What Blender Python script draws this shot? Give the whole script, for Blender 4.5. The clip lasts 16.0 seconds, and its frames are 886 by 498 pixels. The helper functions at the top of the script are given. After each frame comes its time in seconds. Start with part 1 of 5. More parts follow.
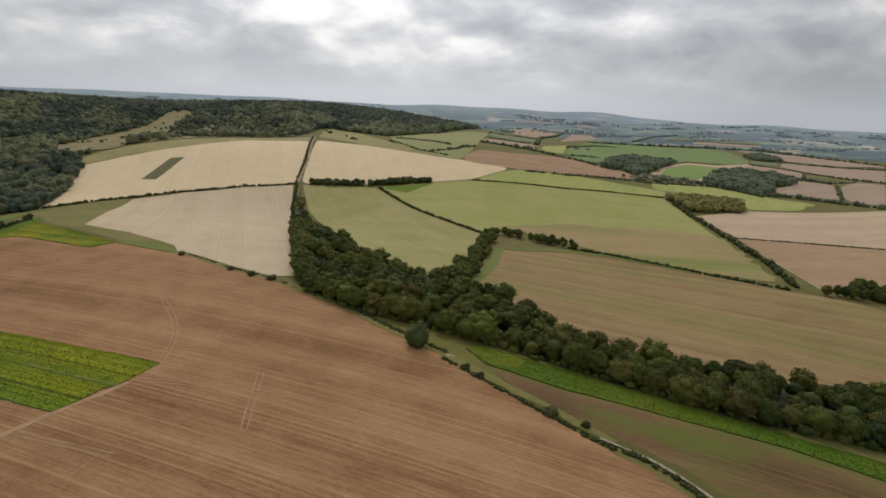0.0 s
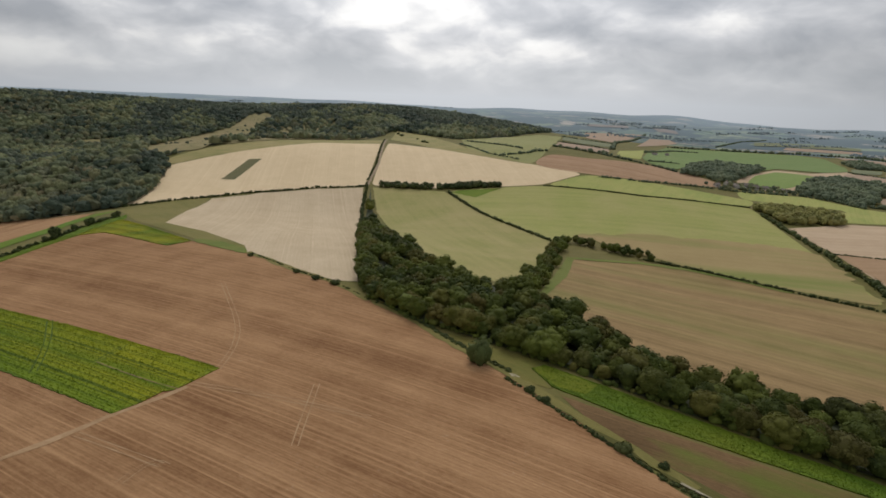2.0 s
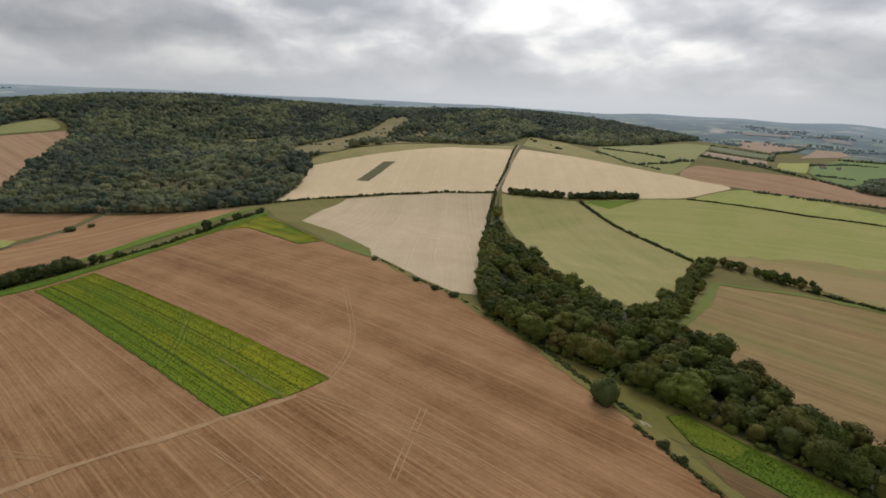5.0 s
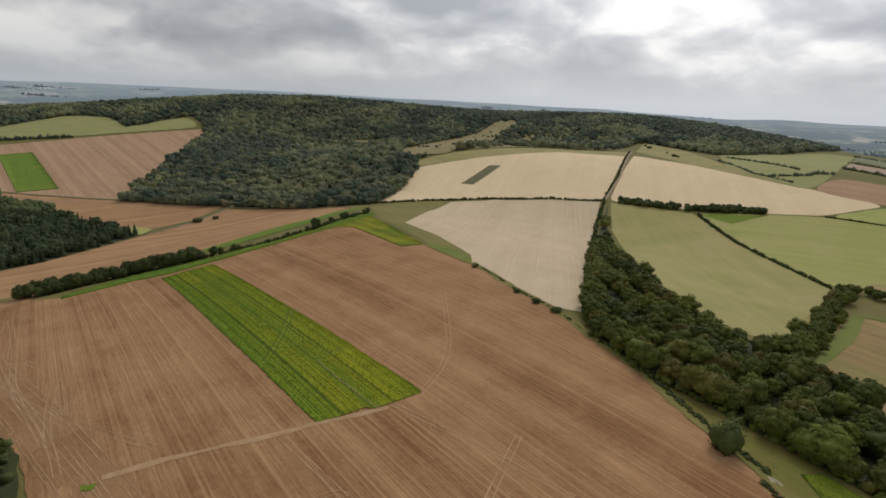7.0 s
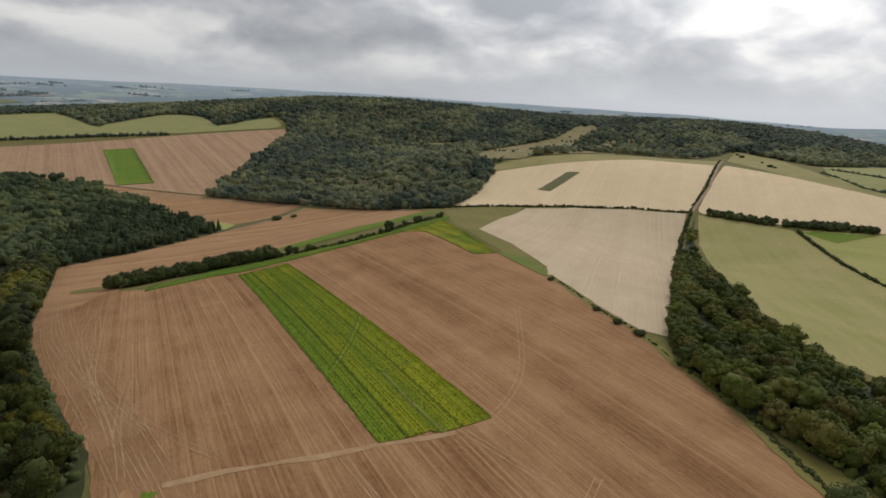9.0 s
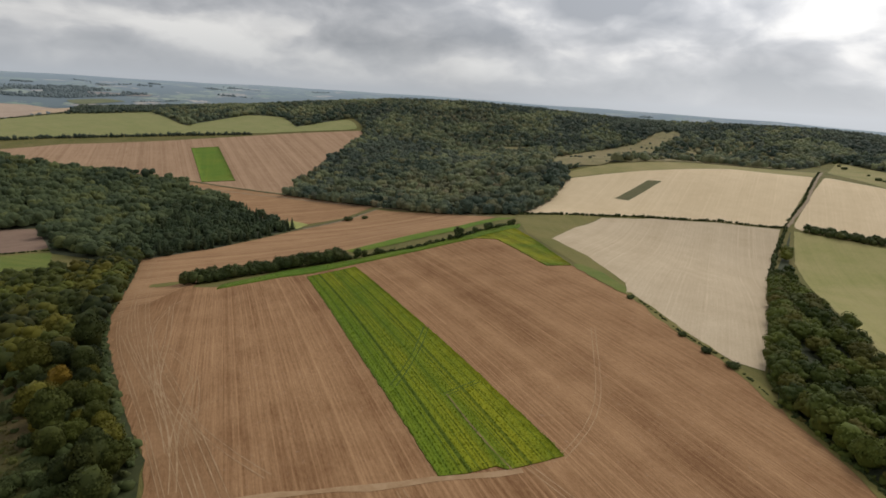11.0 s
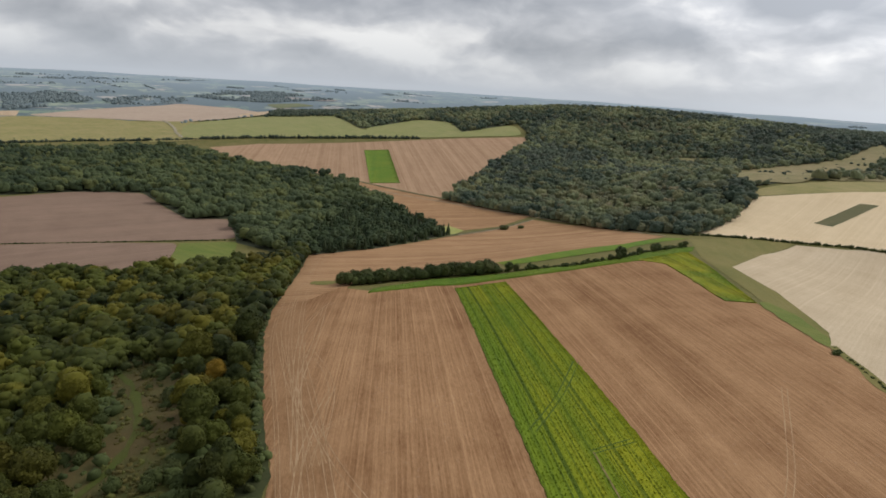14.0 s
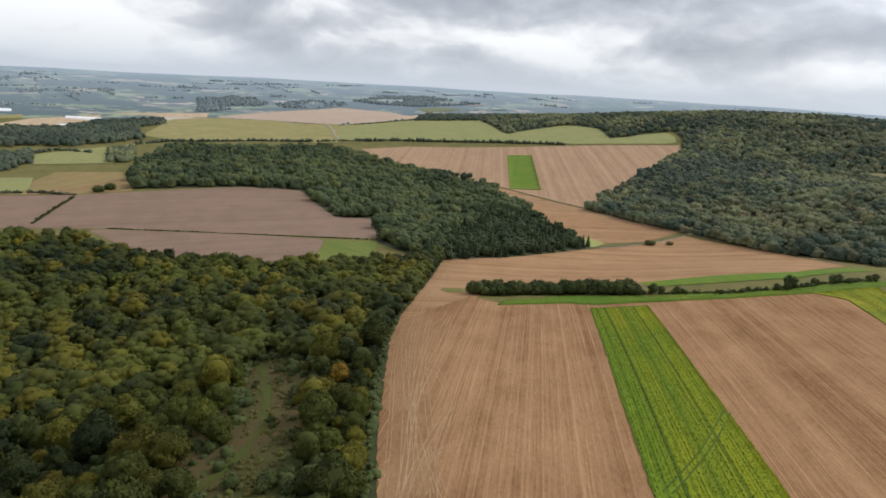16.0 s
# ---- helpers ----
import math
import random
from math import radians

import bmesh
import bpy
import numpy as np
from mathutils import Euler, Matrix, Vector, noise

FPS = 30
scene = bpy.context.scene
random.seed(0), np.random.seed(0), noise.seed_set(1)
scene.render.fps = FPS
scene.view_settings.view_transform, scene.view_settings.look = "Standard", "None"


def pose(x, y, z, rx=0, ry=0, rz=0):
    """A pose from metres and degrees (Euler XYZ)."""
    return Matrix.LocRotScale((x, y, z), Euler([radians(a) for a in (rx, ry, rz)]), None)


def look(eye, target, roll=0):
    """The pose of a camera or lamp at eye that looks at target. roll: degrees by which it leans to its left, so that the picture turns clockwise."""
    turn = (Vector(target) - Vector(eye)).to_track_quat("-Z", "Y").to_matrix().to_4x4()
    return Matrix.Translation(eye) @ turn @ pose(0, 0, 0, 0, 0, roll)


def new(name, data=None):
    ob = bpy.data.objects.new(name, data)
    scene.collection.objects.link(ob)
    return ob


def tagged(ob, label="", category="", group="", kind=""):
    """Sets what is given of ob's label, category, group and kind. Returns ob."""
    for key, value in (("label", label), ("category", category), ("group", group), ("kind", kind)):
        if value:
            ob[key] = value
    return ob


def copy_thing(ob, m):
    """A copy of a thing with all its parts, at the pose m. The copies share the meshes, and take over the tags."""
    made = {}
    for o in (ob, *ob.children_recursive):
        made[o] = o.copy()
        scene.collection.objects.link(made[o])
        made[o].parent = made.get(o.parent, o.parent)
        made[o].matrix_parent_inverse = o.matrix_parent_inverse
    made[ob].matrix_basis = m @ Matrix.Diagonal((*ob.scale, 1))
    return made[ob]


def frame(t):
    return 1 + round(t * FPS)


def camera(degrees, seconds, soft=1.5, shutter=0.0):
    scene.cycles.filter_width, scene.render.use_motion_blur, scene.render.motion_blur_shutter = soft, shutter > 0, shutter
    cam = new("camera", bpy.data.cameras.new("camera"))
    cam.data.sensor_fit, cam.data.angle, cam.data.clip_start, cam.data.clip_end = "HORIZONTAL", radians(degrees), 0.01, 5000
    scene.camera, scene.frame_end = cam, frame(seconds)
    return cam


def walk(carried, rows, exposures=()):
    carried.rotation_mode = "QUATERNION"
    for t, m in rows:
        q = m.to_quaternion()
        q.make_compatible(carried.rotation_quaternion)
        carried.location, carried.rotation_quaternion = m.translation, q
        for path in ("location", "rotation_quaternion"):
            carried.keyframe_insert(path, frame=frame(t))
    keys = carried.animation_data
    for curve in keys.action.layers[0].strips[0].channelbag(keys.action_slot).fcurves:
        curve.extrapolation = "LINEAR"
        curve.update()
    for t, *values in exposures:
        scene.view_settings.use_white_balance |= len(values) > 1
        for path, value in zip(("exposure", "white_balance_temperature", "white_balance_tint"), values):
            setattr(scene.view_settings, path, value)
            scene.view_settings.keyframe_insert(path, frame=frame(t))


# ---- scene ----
cam = camera(75.97, 16.0, soft=1.7)


def view(x, y, z, yaw, pitch, roll):
    """A camera pose from its place, its heading to the left of +y, its tilt and its lean."""
    return pose(x, y, z, 90 + pitch, 0, yaw) @ pose(0, 0, 0, 0, 0, roll)


PATH = [
    (0.0, view(-0.00, -0.00, 100.00, 0.005, -15.133, 2.180)),
    (0.5, view(0.20, 3.13, 100.09, 1.446, -15.133, 2.185)),
    (1.0, view(0.34, 6.28, 99.98, 3.049, -15.118, 2.121)),
    (1.5, view(0.42, 9.51, 99.83, 5.000, -15.092, 2.097)),
    (2.0, view(0.29, 12.38, 99.93, 7.117, -15.085, 2.074)),
    (2.5, view(0.11, 15.34, 100.03, 9.288, -15.088, 2.043)),
    (3.0, view(-0.03, 18.21, 100.03, 11.134, -15.066, 1.994)),
    (3.5, view(-0.43, 21.30, 100.12, 13.195, -15.050, 2.102)),
    (6.0, view(-4.27, 34.25, 100.89, 25.561, -15.205, 2.287)),
    (6.5, view(-5.68, 36.49, 101.05, 28.289, -15.240, 2.394)),
    (7.0, view(-7.39, 38.82, 101.09, 30.783, -15.279, 2.545)),
    (7.5, view(-9.32, 41.22, 101.25, 32.935, -15.312, 2.701)),
    (8.0, view(-11.46, 43.63, 101.28, 34.766, -15.313, 2.808)),
    (8.5, view(-13.78, 46.19, 101.17, 36.506, -15.321, 2.928)),
    (9.0, view(-16.16, 48.58, 101.07, 38.216, -15.332, 3.079)),
    (11.5, view(-29.26, 61.10, 100.80, 47.431, -15.460, 3.560)),
    (12.0, view(-31.74, 63.46, 100.98, 49.760, -15.515, 3.579)),
    (12.5, view(-34.14, 65.98, 101.24, 52.614, -15.605, 3.591)),
    (13.0, view(-36.82, 68.30, 101.41, 55.591, -15.681, 3.572)),
    (13.5, view(-39.65, 70.44, 101.60, 58.627, -15.757, 3.525)),
    (14.0, view(-42.49, 72.75, 101.96, 61.614, -15.859, 3.485)),
    (14.5, view(-45.28, 74.74, 102.23, 65.022, -15.959, 3.451)),
    (15.0, view(-47.91, 76.72, 102.54, 69.270, -16.094, 3.354)),
    (15.5, view(-50.73, 78.51, 102.75, 73.546, -16.224, 3.272)),
    (16.0, view(-53.94, 80.31, 103.05, 76.033, -16.265, 3.239)),
]
walk(cam, PATH, exposures=[(0.0, -0.10, 6500, 10), (7.0, -0.09, 6500, 10), (12.5, -0.05, 6480, 10), (14.0, 0.14, 6370, 10), (16.0, 0.41, 6200, 10)])

# ---- light ----
SUN_AZ, SUN_EL = radians(7), radians(42)
SUN_DIR = Vector((-math.sin(SUN_AZ) * math.cos(SUN_EL), math.cos(SUN_AZ) * math.cos(SUN_EL), math.sin(SUN_EL)))
sun = new("sun", bpy.data.lights.new("sun", "SUN"))
sun.data.energy, sun.data.angle, sun.data.color = 1.2, radians(22), (1.0, 0.94, 0.86)
sun.matrix_world = look(SUN_DIR * 100, (0, 0, 0))


class Nodes:
    """A small builder for node trees."""

    def __init__(self, tree):
        self.tree = tree
        tree.nodes.clear()

    def add(self, kind, props=None, **ins):
        n = self.tree.nodes.new(kind)
        for k, v in (props or {}).items():
            if k == "ramp":
                while len(n.color_ramp.elements) < len(v):
                    n.color_ramp.elements.new(0.5)
                for e, (p, c) in zip(n.color_ramp.elements, v):
                    e.position, e.color = p, (*c, 1) if len(c) == 3 else c
            elif k == "operation":
                n.operation = v
            elif k == "blend":
                n.blend_type = v
            elif k == "data":
                n.data_type = v
            elif k == "clamp":
                n.use_clamp = v
            elif k == "distance":
                n.distance = v
            elif k == "feature":
                n.feature = v
            elif k == "interp":
                n.color_ramp.interpolation = v
        for k, v in ins.items():
            key = int(k[1:]) if k[0] == "i" and k[1:].isdigit() else k.replace("_", " ")
            self.put(n.inputs[key], v)
        return n

    def put(self, socket, v):
        if isinstance(v, bpy.types.NodeSocket):
            self.tree.links.new(v, socket)
        elif isinstance(v, bpy.types.Node):
            self.tree.links.new(v.outputs[0], socket)
        else:
            socket.default_value = v

    def math(self, op, a, b=0.0, clamp=False):
        return self.add("ShaderNodeMath", {"operation": op, "clamp": clamp}, i0=a, i1=b).outputs[0]

    def mix(self, fac, a, b, blend="MIX"):
        n = self.add("ShaderNodeMix", {"data": "RGBA", "blend": blend})
        self.put(n.inputs[0], fac)
        self.put(n.inputs[6], (*a, 1) if isinstance(a, tuple) and len(a) == 3 else a)
        self.put(n.inputs[7], (*b, 1) if isinstance(b, tuple) and len(b) == 3 else b)
        return n.outputs[2]

    def noise(self, vec, scale, detail=4.0, rough=0.55, ramp=None):
        n = self.add("ShaderNodeTexNoise", None, Vector=vec, Scale=scale, Detail=detail, Roughness=rough).outputs[0]
        if ramp:
            n = self.add("ShaderNodeMapRange", None, Value=n, From_Min=ramp[0], From_Max=ramp[1]).outputs[0]
        return n

    def mapped(self, vec, rot=0.0, scale=(1, 1, 1)):
        """Turned and stretched coordinates; long stretches ignore the height of the land."""
        if scale[0] < 0.06:
            scale = (scale[0], scale[1], 0.0)
        n = self.add("ShaderNodeMapping", None, Vector=vec, Rotation=(0, 0, rot), Scale=tuple(1 / max(q, 1e-4) for q in scale))
        n.vector_type = "TEXTURE"
        return n.outputs[0]


world = bpy.data.worlds.new("sky")
scene.world = world
world.use_nodes = True
w = Nodes(world.node_tree)
sky = w.tree.nodes.new("ShaderNodeTexSky")
sky.sky_type, sky.sun_disc, sky.sun_elevation, sky.sun_rotation = "NISHITA", False, SUN_EL, -SUN_AZ
way = w.add("ShaderNodeTexCoord").outputs[0]
xyz = w.add("ShaderNodeSeparateXYZ", None, Vector=way)
tall = w.math("MULTIPLY", xyz.outputs[2], 2.1)
puff_at = w.add("ShaderNodeCombineXYZ", None, X=xyz.outputs[0], Y=xyz.outputs[1], Z=tall).outputs[0]
big = w.noise(puff_at, 2.1, 2, 0.5, (0.34, 0.66))
stir = w.add("ShaderNodeTexNoise", None, Vector=puff_at, Scale=6.0, Detail=2.0).outputs[1]
puff_at = w.add("ShaderNodeVectorMath", {"operation": "MULTIPLY_ADD"}, i0=stir, i1=(0.10, 0.10, 0.10), i2=puff_at).outputs[0]
above = w.add("ShaderNodeVectorMath", {"operation": "ADD"}, i0=puff_at, i1=(0.01, 0.01, 0.06)).outputs[0]
puff = w.noise(puff_at, 4.4, 6, 0.49)
crest = w.math("SUBTRACT", puff, w.noise(above, 4.4, 6, 0.49))
heap = w.math("ADD", w.math("MULTIPLY", w.math("SUBTRACT", big, 0.5), 0.50), w.math("MULTIPLY", w.math("SUBTRACT", puff, 0.5), 0.85))
heap = w.math("ADD", w.math("ADD", heap, w.math("MULTIPLY", crest, 2.1)), 0.45)
# cloud banks, thick (dark) and thin (bright): heading to the left of +y, elevation, reach, gain
for heading, rise, reach, gain in ((9, 9, 11, 0.20), (-2, 4.5, 8, 0.12), (-26, 8, 14, -0.26), (29, 7.5, 9, -0.20), (35, 4, 7, 0.10), (42, 3.3, 7, 0.12), (84, 5, 14, -0.12), (108, 4, 12, 0.14), (58, 7, 8, -0.08)):
    az_, el_ = radians(heading), radians(rise)
    near_to = w.add("ShaderNodeVectorMath", {"operation": "DOT_PRODUCT"}, i0=way, i1=(-math.sin(az_) * math.cos(el_), math.cos(az_) * math.cos(el_), math.sin(el_))).outputs[1]
    bank = w.add("ShaderNodeMapRange", None, Value=near_to, From_Min=math.cos(radians(reach)), From_Max=1.0, To_Min=0.0, To_Max=gain).outputs[0]
    heap = w.math("ADD", heap, bank)
cloud = w.add("ShaderNodeValToRGB", {"ramp": [(0.05, (0.34, 0.355, 0.385)), (0.34, (0.45, 0.46, 0.485)), (0.52, (0.55, 0.555, 0.575)), (0.68, (0.70, 0.695, 0.695)), (0.9, (0.84, 0.83, 0.815))]}, Fac=heap).outputs[0]
haze = w.add("ShaderNodeMapRange", {}, Value=xyz.outputs[2], From_Min=0.0, From_Max=0.075).outputs[0]
cloud = w.mix(w.math("POWER", haze, 0.7), (0.50, 0.535, 0.58), cloud)
toward = w.add("ShaderNodeVectorMath", {"operation": "DOT_PRODUCT"}, i0=way, i1=tuple(SUN_DIR)).outputs[1]
glow = w.add("ShaderNodeMapRange", None, Value=toward, From_Min=0.60, From_Max=1.0, To_Min=0.94, To_Max=1.85).outputs[0]
cloud = w.mix(1.0, cloud, glow, "MULTIPLY")
clear = w.mix(1.0, sky.outputs[0], (0.09, 0.09, 0.09), "MULTIPLY")
sky_color = w.mix(0.94, clear, cloud)
w.add("ShaderNodeOutputWorld", None, Surface=w.add("ShaderNodeBackground", None, Color=sky_color, Strength=1.0))

# ---- materials ----


def material(name, color, rough=0.85, bump=None, spec=0.2, glow=None):
    """color: a function of the node builder and the object's coordinates that gives a colour socket."""
    m = bpy.data.materials.new(name)
    m.use_nodes = True
    n = Nodes(m.node_tree)
    vec = n.add("ShaderNodeTexCoord").outputs[3]
    c = color(n, vec)
    b = n.add("ShaderNodeBsdfPrincipled", None, Base_Color=c, Roughness=rough)
    b.inputs["Specular IOR Level"].default_value = spec
    if bump:
        h = bump(n, vec)
        n.put(b.inputs["Normal"], n.add("ShaderNodeBump", None, Strength=0.6, Distance=0.5, Height=h))
    if glow:
        n.put(b.inputs["Emission Color"], c)
        b.inputs["Emission Strength"].default_value = glow
    n.add("ShaderNodeOutputMaterial", None, Surface=b)
    return m


def soil(name, pale, dark, angle, rows=0.28, bands=0.035, chalk=0.25, green=0.0, contrast=1.0, weed=(0.20, 0.225, 0.065), spread=(0.15, 0.02)):
    """Stubble or drilled soil with rows and broad passes along a heading (degrees), chalky flecks and a green tinge."""

    def color(n, vec):
        th = radians(angle)
        rows_at = lambda q, f, d, lo, hi: n.noise(n.mapped(vec, th, (q, 1, 0.3)), f, d, 0.5, (lo, hi))
        broad = rows_at(0.0010, bands, 1, 0.34, 0.66)
        drill = rows_at(0.0012, rows, 1, 0.34, 0.66)
        thread = rows_at(0.0010, rows * 3.0, 0, 0.36, 0.64)
        pale_line = rows_at(0.0008, rows * 2.4, 0, 0.62, 0.70)
        dark_line = rows_at(0.0009, rows * 1.9, 0, 0.64, 0.72)
        wide = n.noise(vec, 0.011, 4, 0.55, (0.3, 0.7))
        blot = n.noise(vec, 0.045, 6, 0.65, (0.30, 0.70))
        crumb = n.noise(n.mapped(vec, th, (0.5, 1, 1)), 0.9, 6, 0.72, (0.3, 0.7))
        fade = n.noise(n.mapped(vec, th, (0.35, 1, 1)), 0.05, 3, 0.6, (0.32, 0.68))
        t = n.math("ADD", n.math("MULTIPLY", broad, 0.26 * contrast), n.math("MULTIPLY", drill, 0.13 * contrast))
        t = n.math("ADD", t, n.math("MULTIPLY", n.math("SUBTRACT", thread, 0.5), 0.15 * contrast))
        wisp = rows_at(0.03, rows * 5.0, 3, 0.36, 0.66)
        t = n.math("ADD", t, n.math("MULTIPLY", n.math("SUBTRACT", wisp, 0.55), 0.24 * min(contrast, 1.2)))
        t = n.math("ADD", t, n.math("MULTIPLY", wide, 0.22))
        t = n.math("ADD", t, n.math("MULTIPLY", blot, 0.32))
        t = n.math("ADD", t, n.math("MULTIPLY", crumb, 0.34))
        t = n.math("SUBTRACT", t, 0.13 + 0.07 * contrast, True)
        out = n.mix(t, dark, pale)
        out = n.mix(n.math("MULTIPLY", n.math("MULTIPLY", pale_line, fade), 0.75 * min(contrast, 1.0)), out, pale)
        out = n.mix(n.math("MULTIPLY", n.math("MULTIPLY", dark_line, n.math("SUBTRACT", 1.0, fade)), 0.45 * min(contrast, 1.0)), out, dark)
        flecks = n.noise(vec, 0.55, 6, 0.75, (0.60, 0.80))
        out = n.mix(n.math("MULTIPLY", n.math("MULTIPLY", flecks, wide), chalk * 0.8), out, (0.62, 0.54, 0.44))
        if green:
            g = n.noise(n.mapped(vec, th, (spread[0], 1, 1)), spread[1], 5, 0.6, (0.46, 0.66))
            out = n.mix(n.math("MULTIPLY", g, green), out, weed)
        return out

    return material(name, color, 0.95, lambda n, vec: n.noise(n.mapped(vec, radians(angle), (0.3, 1, 1)), 1.2, 4, 0.7), 0.1)


def sward(name, base, other, dry, angle=0.0, stretch=0.08, amount=0.4, fine=1.1, drill=0.10):
    """Grass or a standing crop: two greens, dry tufts, and rows along a heading."""

    def color(n, vec):
        a = n.noise(n.mapped(vec, radians(angle), (stretch, 1, 1)), 0.11, 4, 0.6, (0.33, 0.67))
        b = n.noise(vec, 0.02, 5, 0.6, (0.35, 0.65))
        f = n.noise(n.mapped(vec, radians(angle), (0.35, 1, 1)), fine, 6, 0.75, (0.28, 0.72))
        out = n.mix(a, base, other)
        out = n.mix(n.math("MULTIPLY", b, amount), out, dry)
        row = n.noise(n.mapped(vec, radians(angle), (0.002, 1, 1)), 0.72, 2, 0.6, (0.50, 0.62))
        out = n.mix(n.math("MULTIPLY", row, drill), out, n.mix(0.75, out, (0.015, 0.03, 0.003)))
        return n.mix(n.math("MULTIPLY", n.math("SUBTRACT", 1.0, f), 0.42), out, n.mix(0.72, out, (0.008, 0.012, 0.003)))

    return material(name, color, 0.9, lambda n, vec: n.noise(n.mapped(vec, radians(angle), (0.3, 1, 1)), 1.4, 4, 0.7), 0.15)


def foliage(name, dark, light, odd, odd_share=0.25, patchy=0.3, relief=0.0):
    """Leaves: a tone for each tree, another for each spray, and a share of turning leaves."""

    def color(n, vec):
        spot = n.add("ShaderNodeNewGeometry").outputs[0]
        rnd = n.add("ShaderNodeObjectInfo").outputs[5]
        isl = n.add("ShaderNodeNewGeometry").outputs[8]
        own = n.add("ShaderNodeAttribute")
        own.attribute_name = "tone"
        a = n.noise(spot, 0.03, 3, 0.5, (0.32, 0.68))
        f = n.noise(spot, 0.4, 4, 0.65, (0.3, 0.7))
        has = n.math("GREATER_THAN", own.outputs[2], 0.0005)
        whole = n.math("ADD", own.outputs[2], n.math("MULTIPLY", rnd, n.math("SUBTRACT", 1.0, has)), True)
        patch = n.noise(spot, 0.0075, 4, 0.55, (0.40, 0.60))
        t = n.math("ADD", n.math("MULTIPLY", a, 0.12), n.math("MULTIPLY", f, 0.24))
        t = n.math("ADD", t, n.math("MULTIPLY", n.math("SUBTRACT", patch, 0.5), patchy))
        t = n.math("ADD", t, n.math("MULTIPLY", isl, 0.12))
        t = n.math("ADD", t, n.math("MULTIPLY", whole, 0.48), True)
        out = n.mix(t, dark, light)
        o = n.noise(spot, 0.05, 3, 0.6, (0.52, 0.75))
        kind = n.math("FRACT", n.math("MULTIPLY", whole, 7.31))
        turned = n.add("ShaderNodeMapRange", None, Value=kind, From_Min=0.62, From_Max=0.95).outputs[0]
        share = n.math("ADD", n.math("MULTIPLY", turned, 0.75), n.math("MULTIPLY", o, 0.3), True)
        return n.mix(n.math("MULTIPLY", share, odd_share), out, odd)

    if not relief:
        return material(name, color, 0.75, None, 0.12)

    def clumps(n, vec):
        return n.math("MULTIPLY", n.noise(n.add("ShaderNodeNewGeometry").outputs[0], 0.42, 4, 0.62), relief)

    return material(name, color, 0.75, clumps, 0.12)


def plain(name, a, b, scale=2.0, rough=0.9):
    return material(name, lambda n, vec: n.mix(n.noise(vec, scale, 5, 0.6, (0.3, 0.7)), a, b), rough)


ROW = -23.0  # heading of the drilled rows on the near stubble
M_STUBBLE = soil("stubble", (0.455, 0.272, 0.140), (0.186, 0.092, 0.040), ROW, rows=0.36, bands=0.05, chalk=0.65, contrast=1.1)
M_HEADLAND = soil("headland_stubble", (0.455, 0.275, 0.145), (0.20, 0.105, 0.047), -17.0, rows=0.3, bands=0.05, chalk=0.2, contrast=0.35)
M_STUBBLE_FAR = soil("far_stubble", (0.46, 0.305, 0.19), (0.29, 0.18, 0.105), -18.0, rows=0.12, bands=0.055, contrast=1.5)
M_STUBBLE_MID = soil("valley_stubble", (0.468, 0.288, 0.152), (0.24, 0.13, 0.063), 64.0, rows=0.2, bands=0.06, contrast=1.4)
M_SOIL = soil("bare_soil", (0.305, 0.212, 0.155), (0.19, 0.126, 0.09), 105.0, rows=0.1, chalk=0.1, contrast=0.6)
M_PALE = soil("pale_chalk_soil", (0.66, 0.545, 0.385), (0.45, 0.35, 0.225), 110.0, rows=0.22, bands=0.04, chalk=0.5, contrast=0.62)
M_PALE_UP = soil("pale_ripe_stubble", (0.78, 0.63, 0.42), (0.60, 0.465, 0.285), 106.0, rows=0.14, bands=0.03, chalk=0.4, contrast=0.55)
M_TAN = soil("weedy_stubble", (0.37, 0.255, 0.125), (0.18, 0.12, 0.054), -21.0, rows=0.42, bands=0.09, green=0.4, contrast=1.5)
M_BARE = soil("weedy_bare_soil", (0.27, 0.17, 0.085), (0.10, 0.062, 0.028), -21.0, rows=0.3, bands=0.05, green=0.8, contrast=0.7, weed=(0.115, 0.15, 0.026), spread=(0.4, 0.045))
M_P5BARE = soil("thin_crop_soil", (0.42, 0.33, 0.16), (0.29, 0.215, 0.10), -8.0, rows=0.2, bands=0.05, green=0.9, contrast=0.7)
M_LOWER = soil("brown_arable", (0.47, 0.325, 0.20), (0.31, 0.20, 0.115), 12.0, rows=0.14, bands=0.03, contrast=0.8)
M_ROSE = soil("pale_rosy_arable", (0.54, 0.43, 0.335), (0.38, 0.285, 0.215), 60.0, rows=0.1, bands=0.03, contrast=0.8)
# Two far arable colours dulled and greyed to hold the distance haze.
M_FARROSE = soil("hazed_rosy_arable", (0.43, 0.32, 0.235), (0.32, 0.235, 0.17), 30.0, rows=0.08, bands=0.03, contrast=0.9)
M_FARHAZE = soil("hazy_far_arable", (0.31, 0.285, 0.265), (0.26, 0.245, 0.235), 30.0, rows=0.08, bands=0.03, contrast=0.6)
M_PINK = soil("pale_arable", (0.60, 0.465, 0.32), (0.42, 0.305, 0.20), 12.0, rows=0.1, bands=0.03, contrast=0.8)


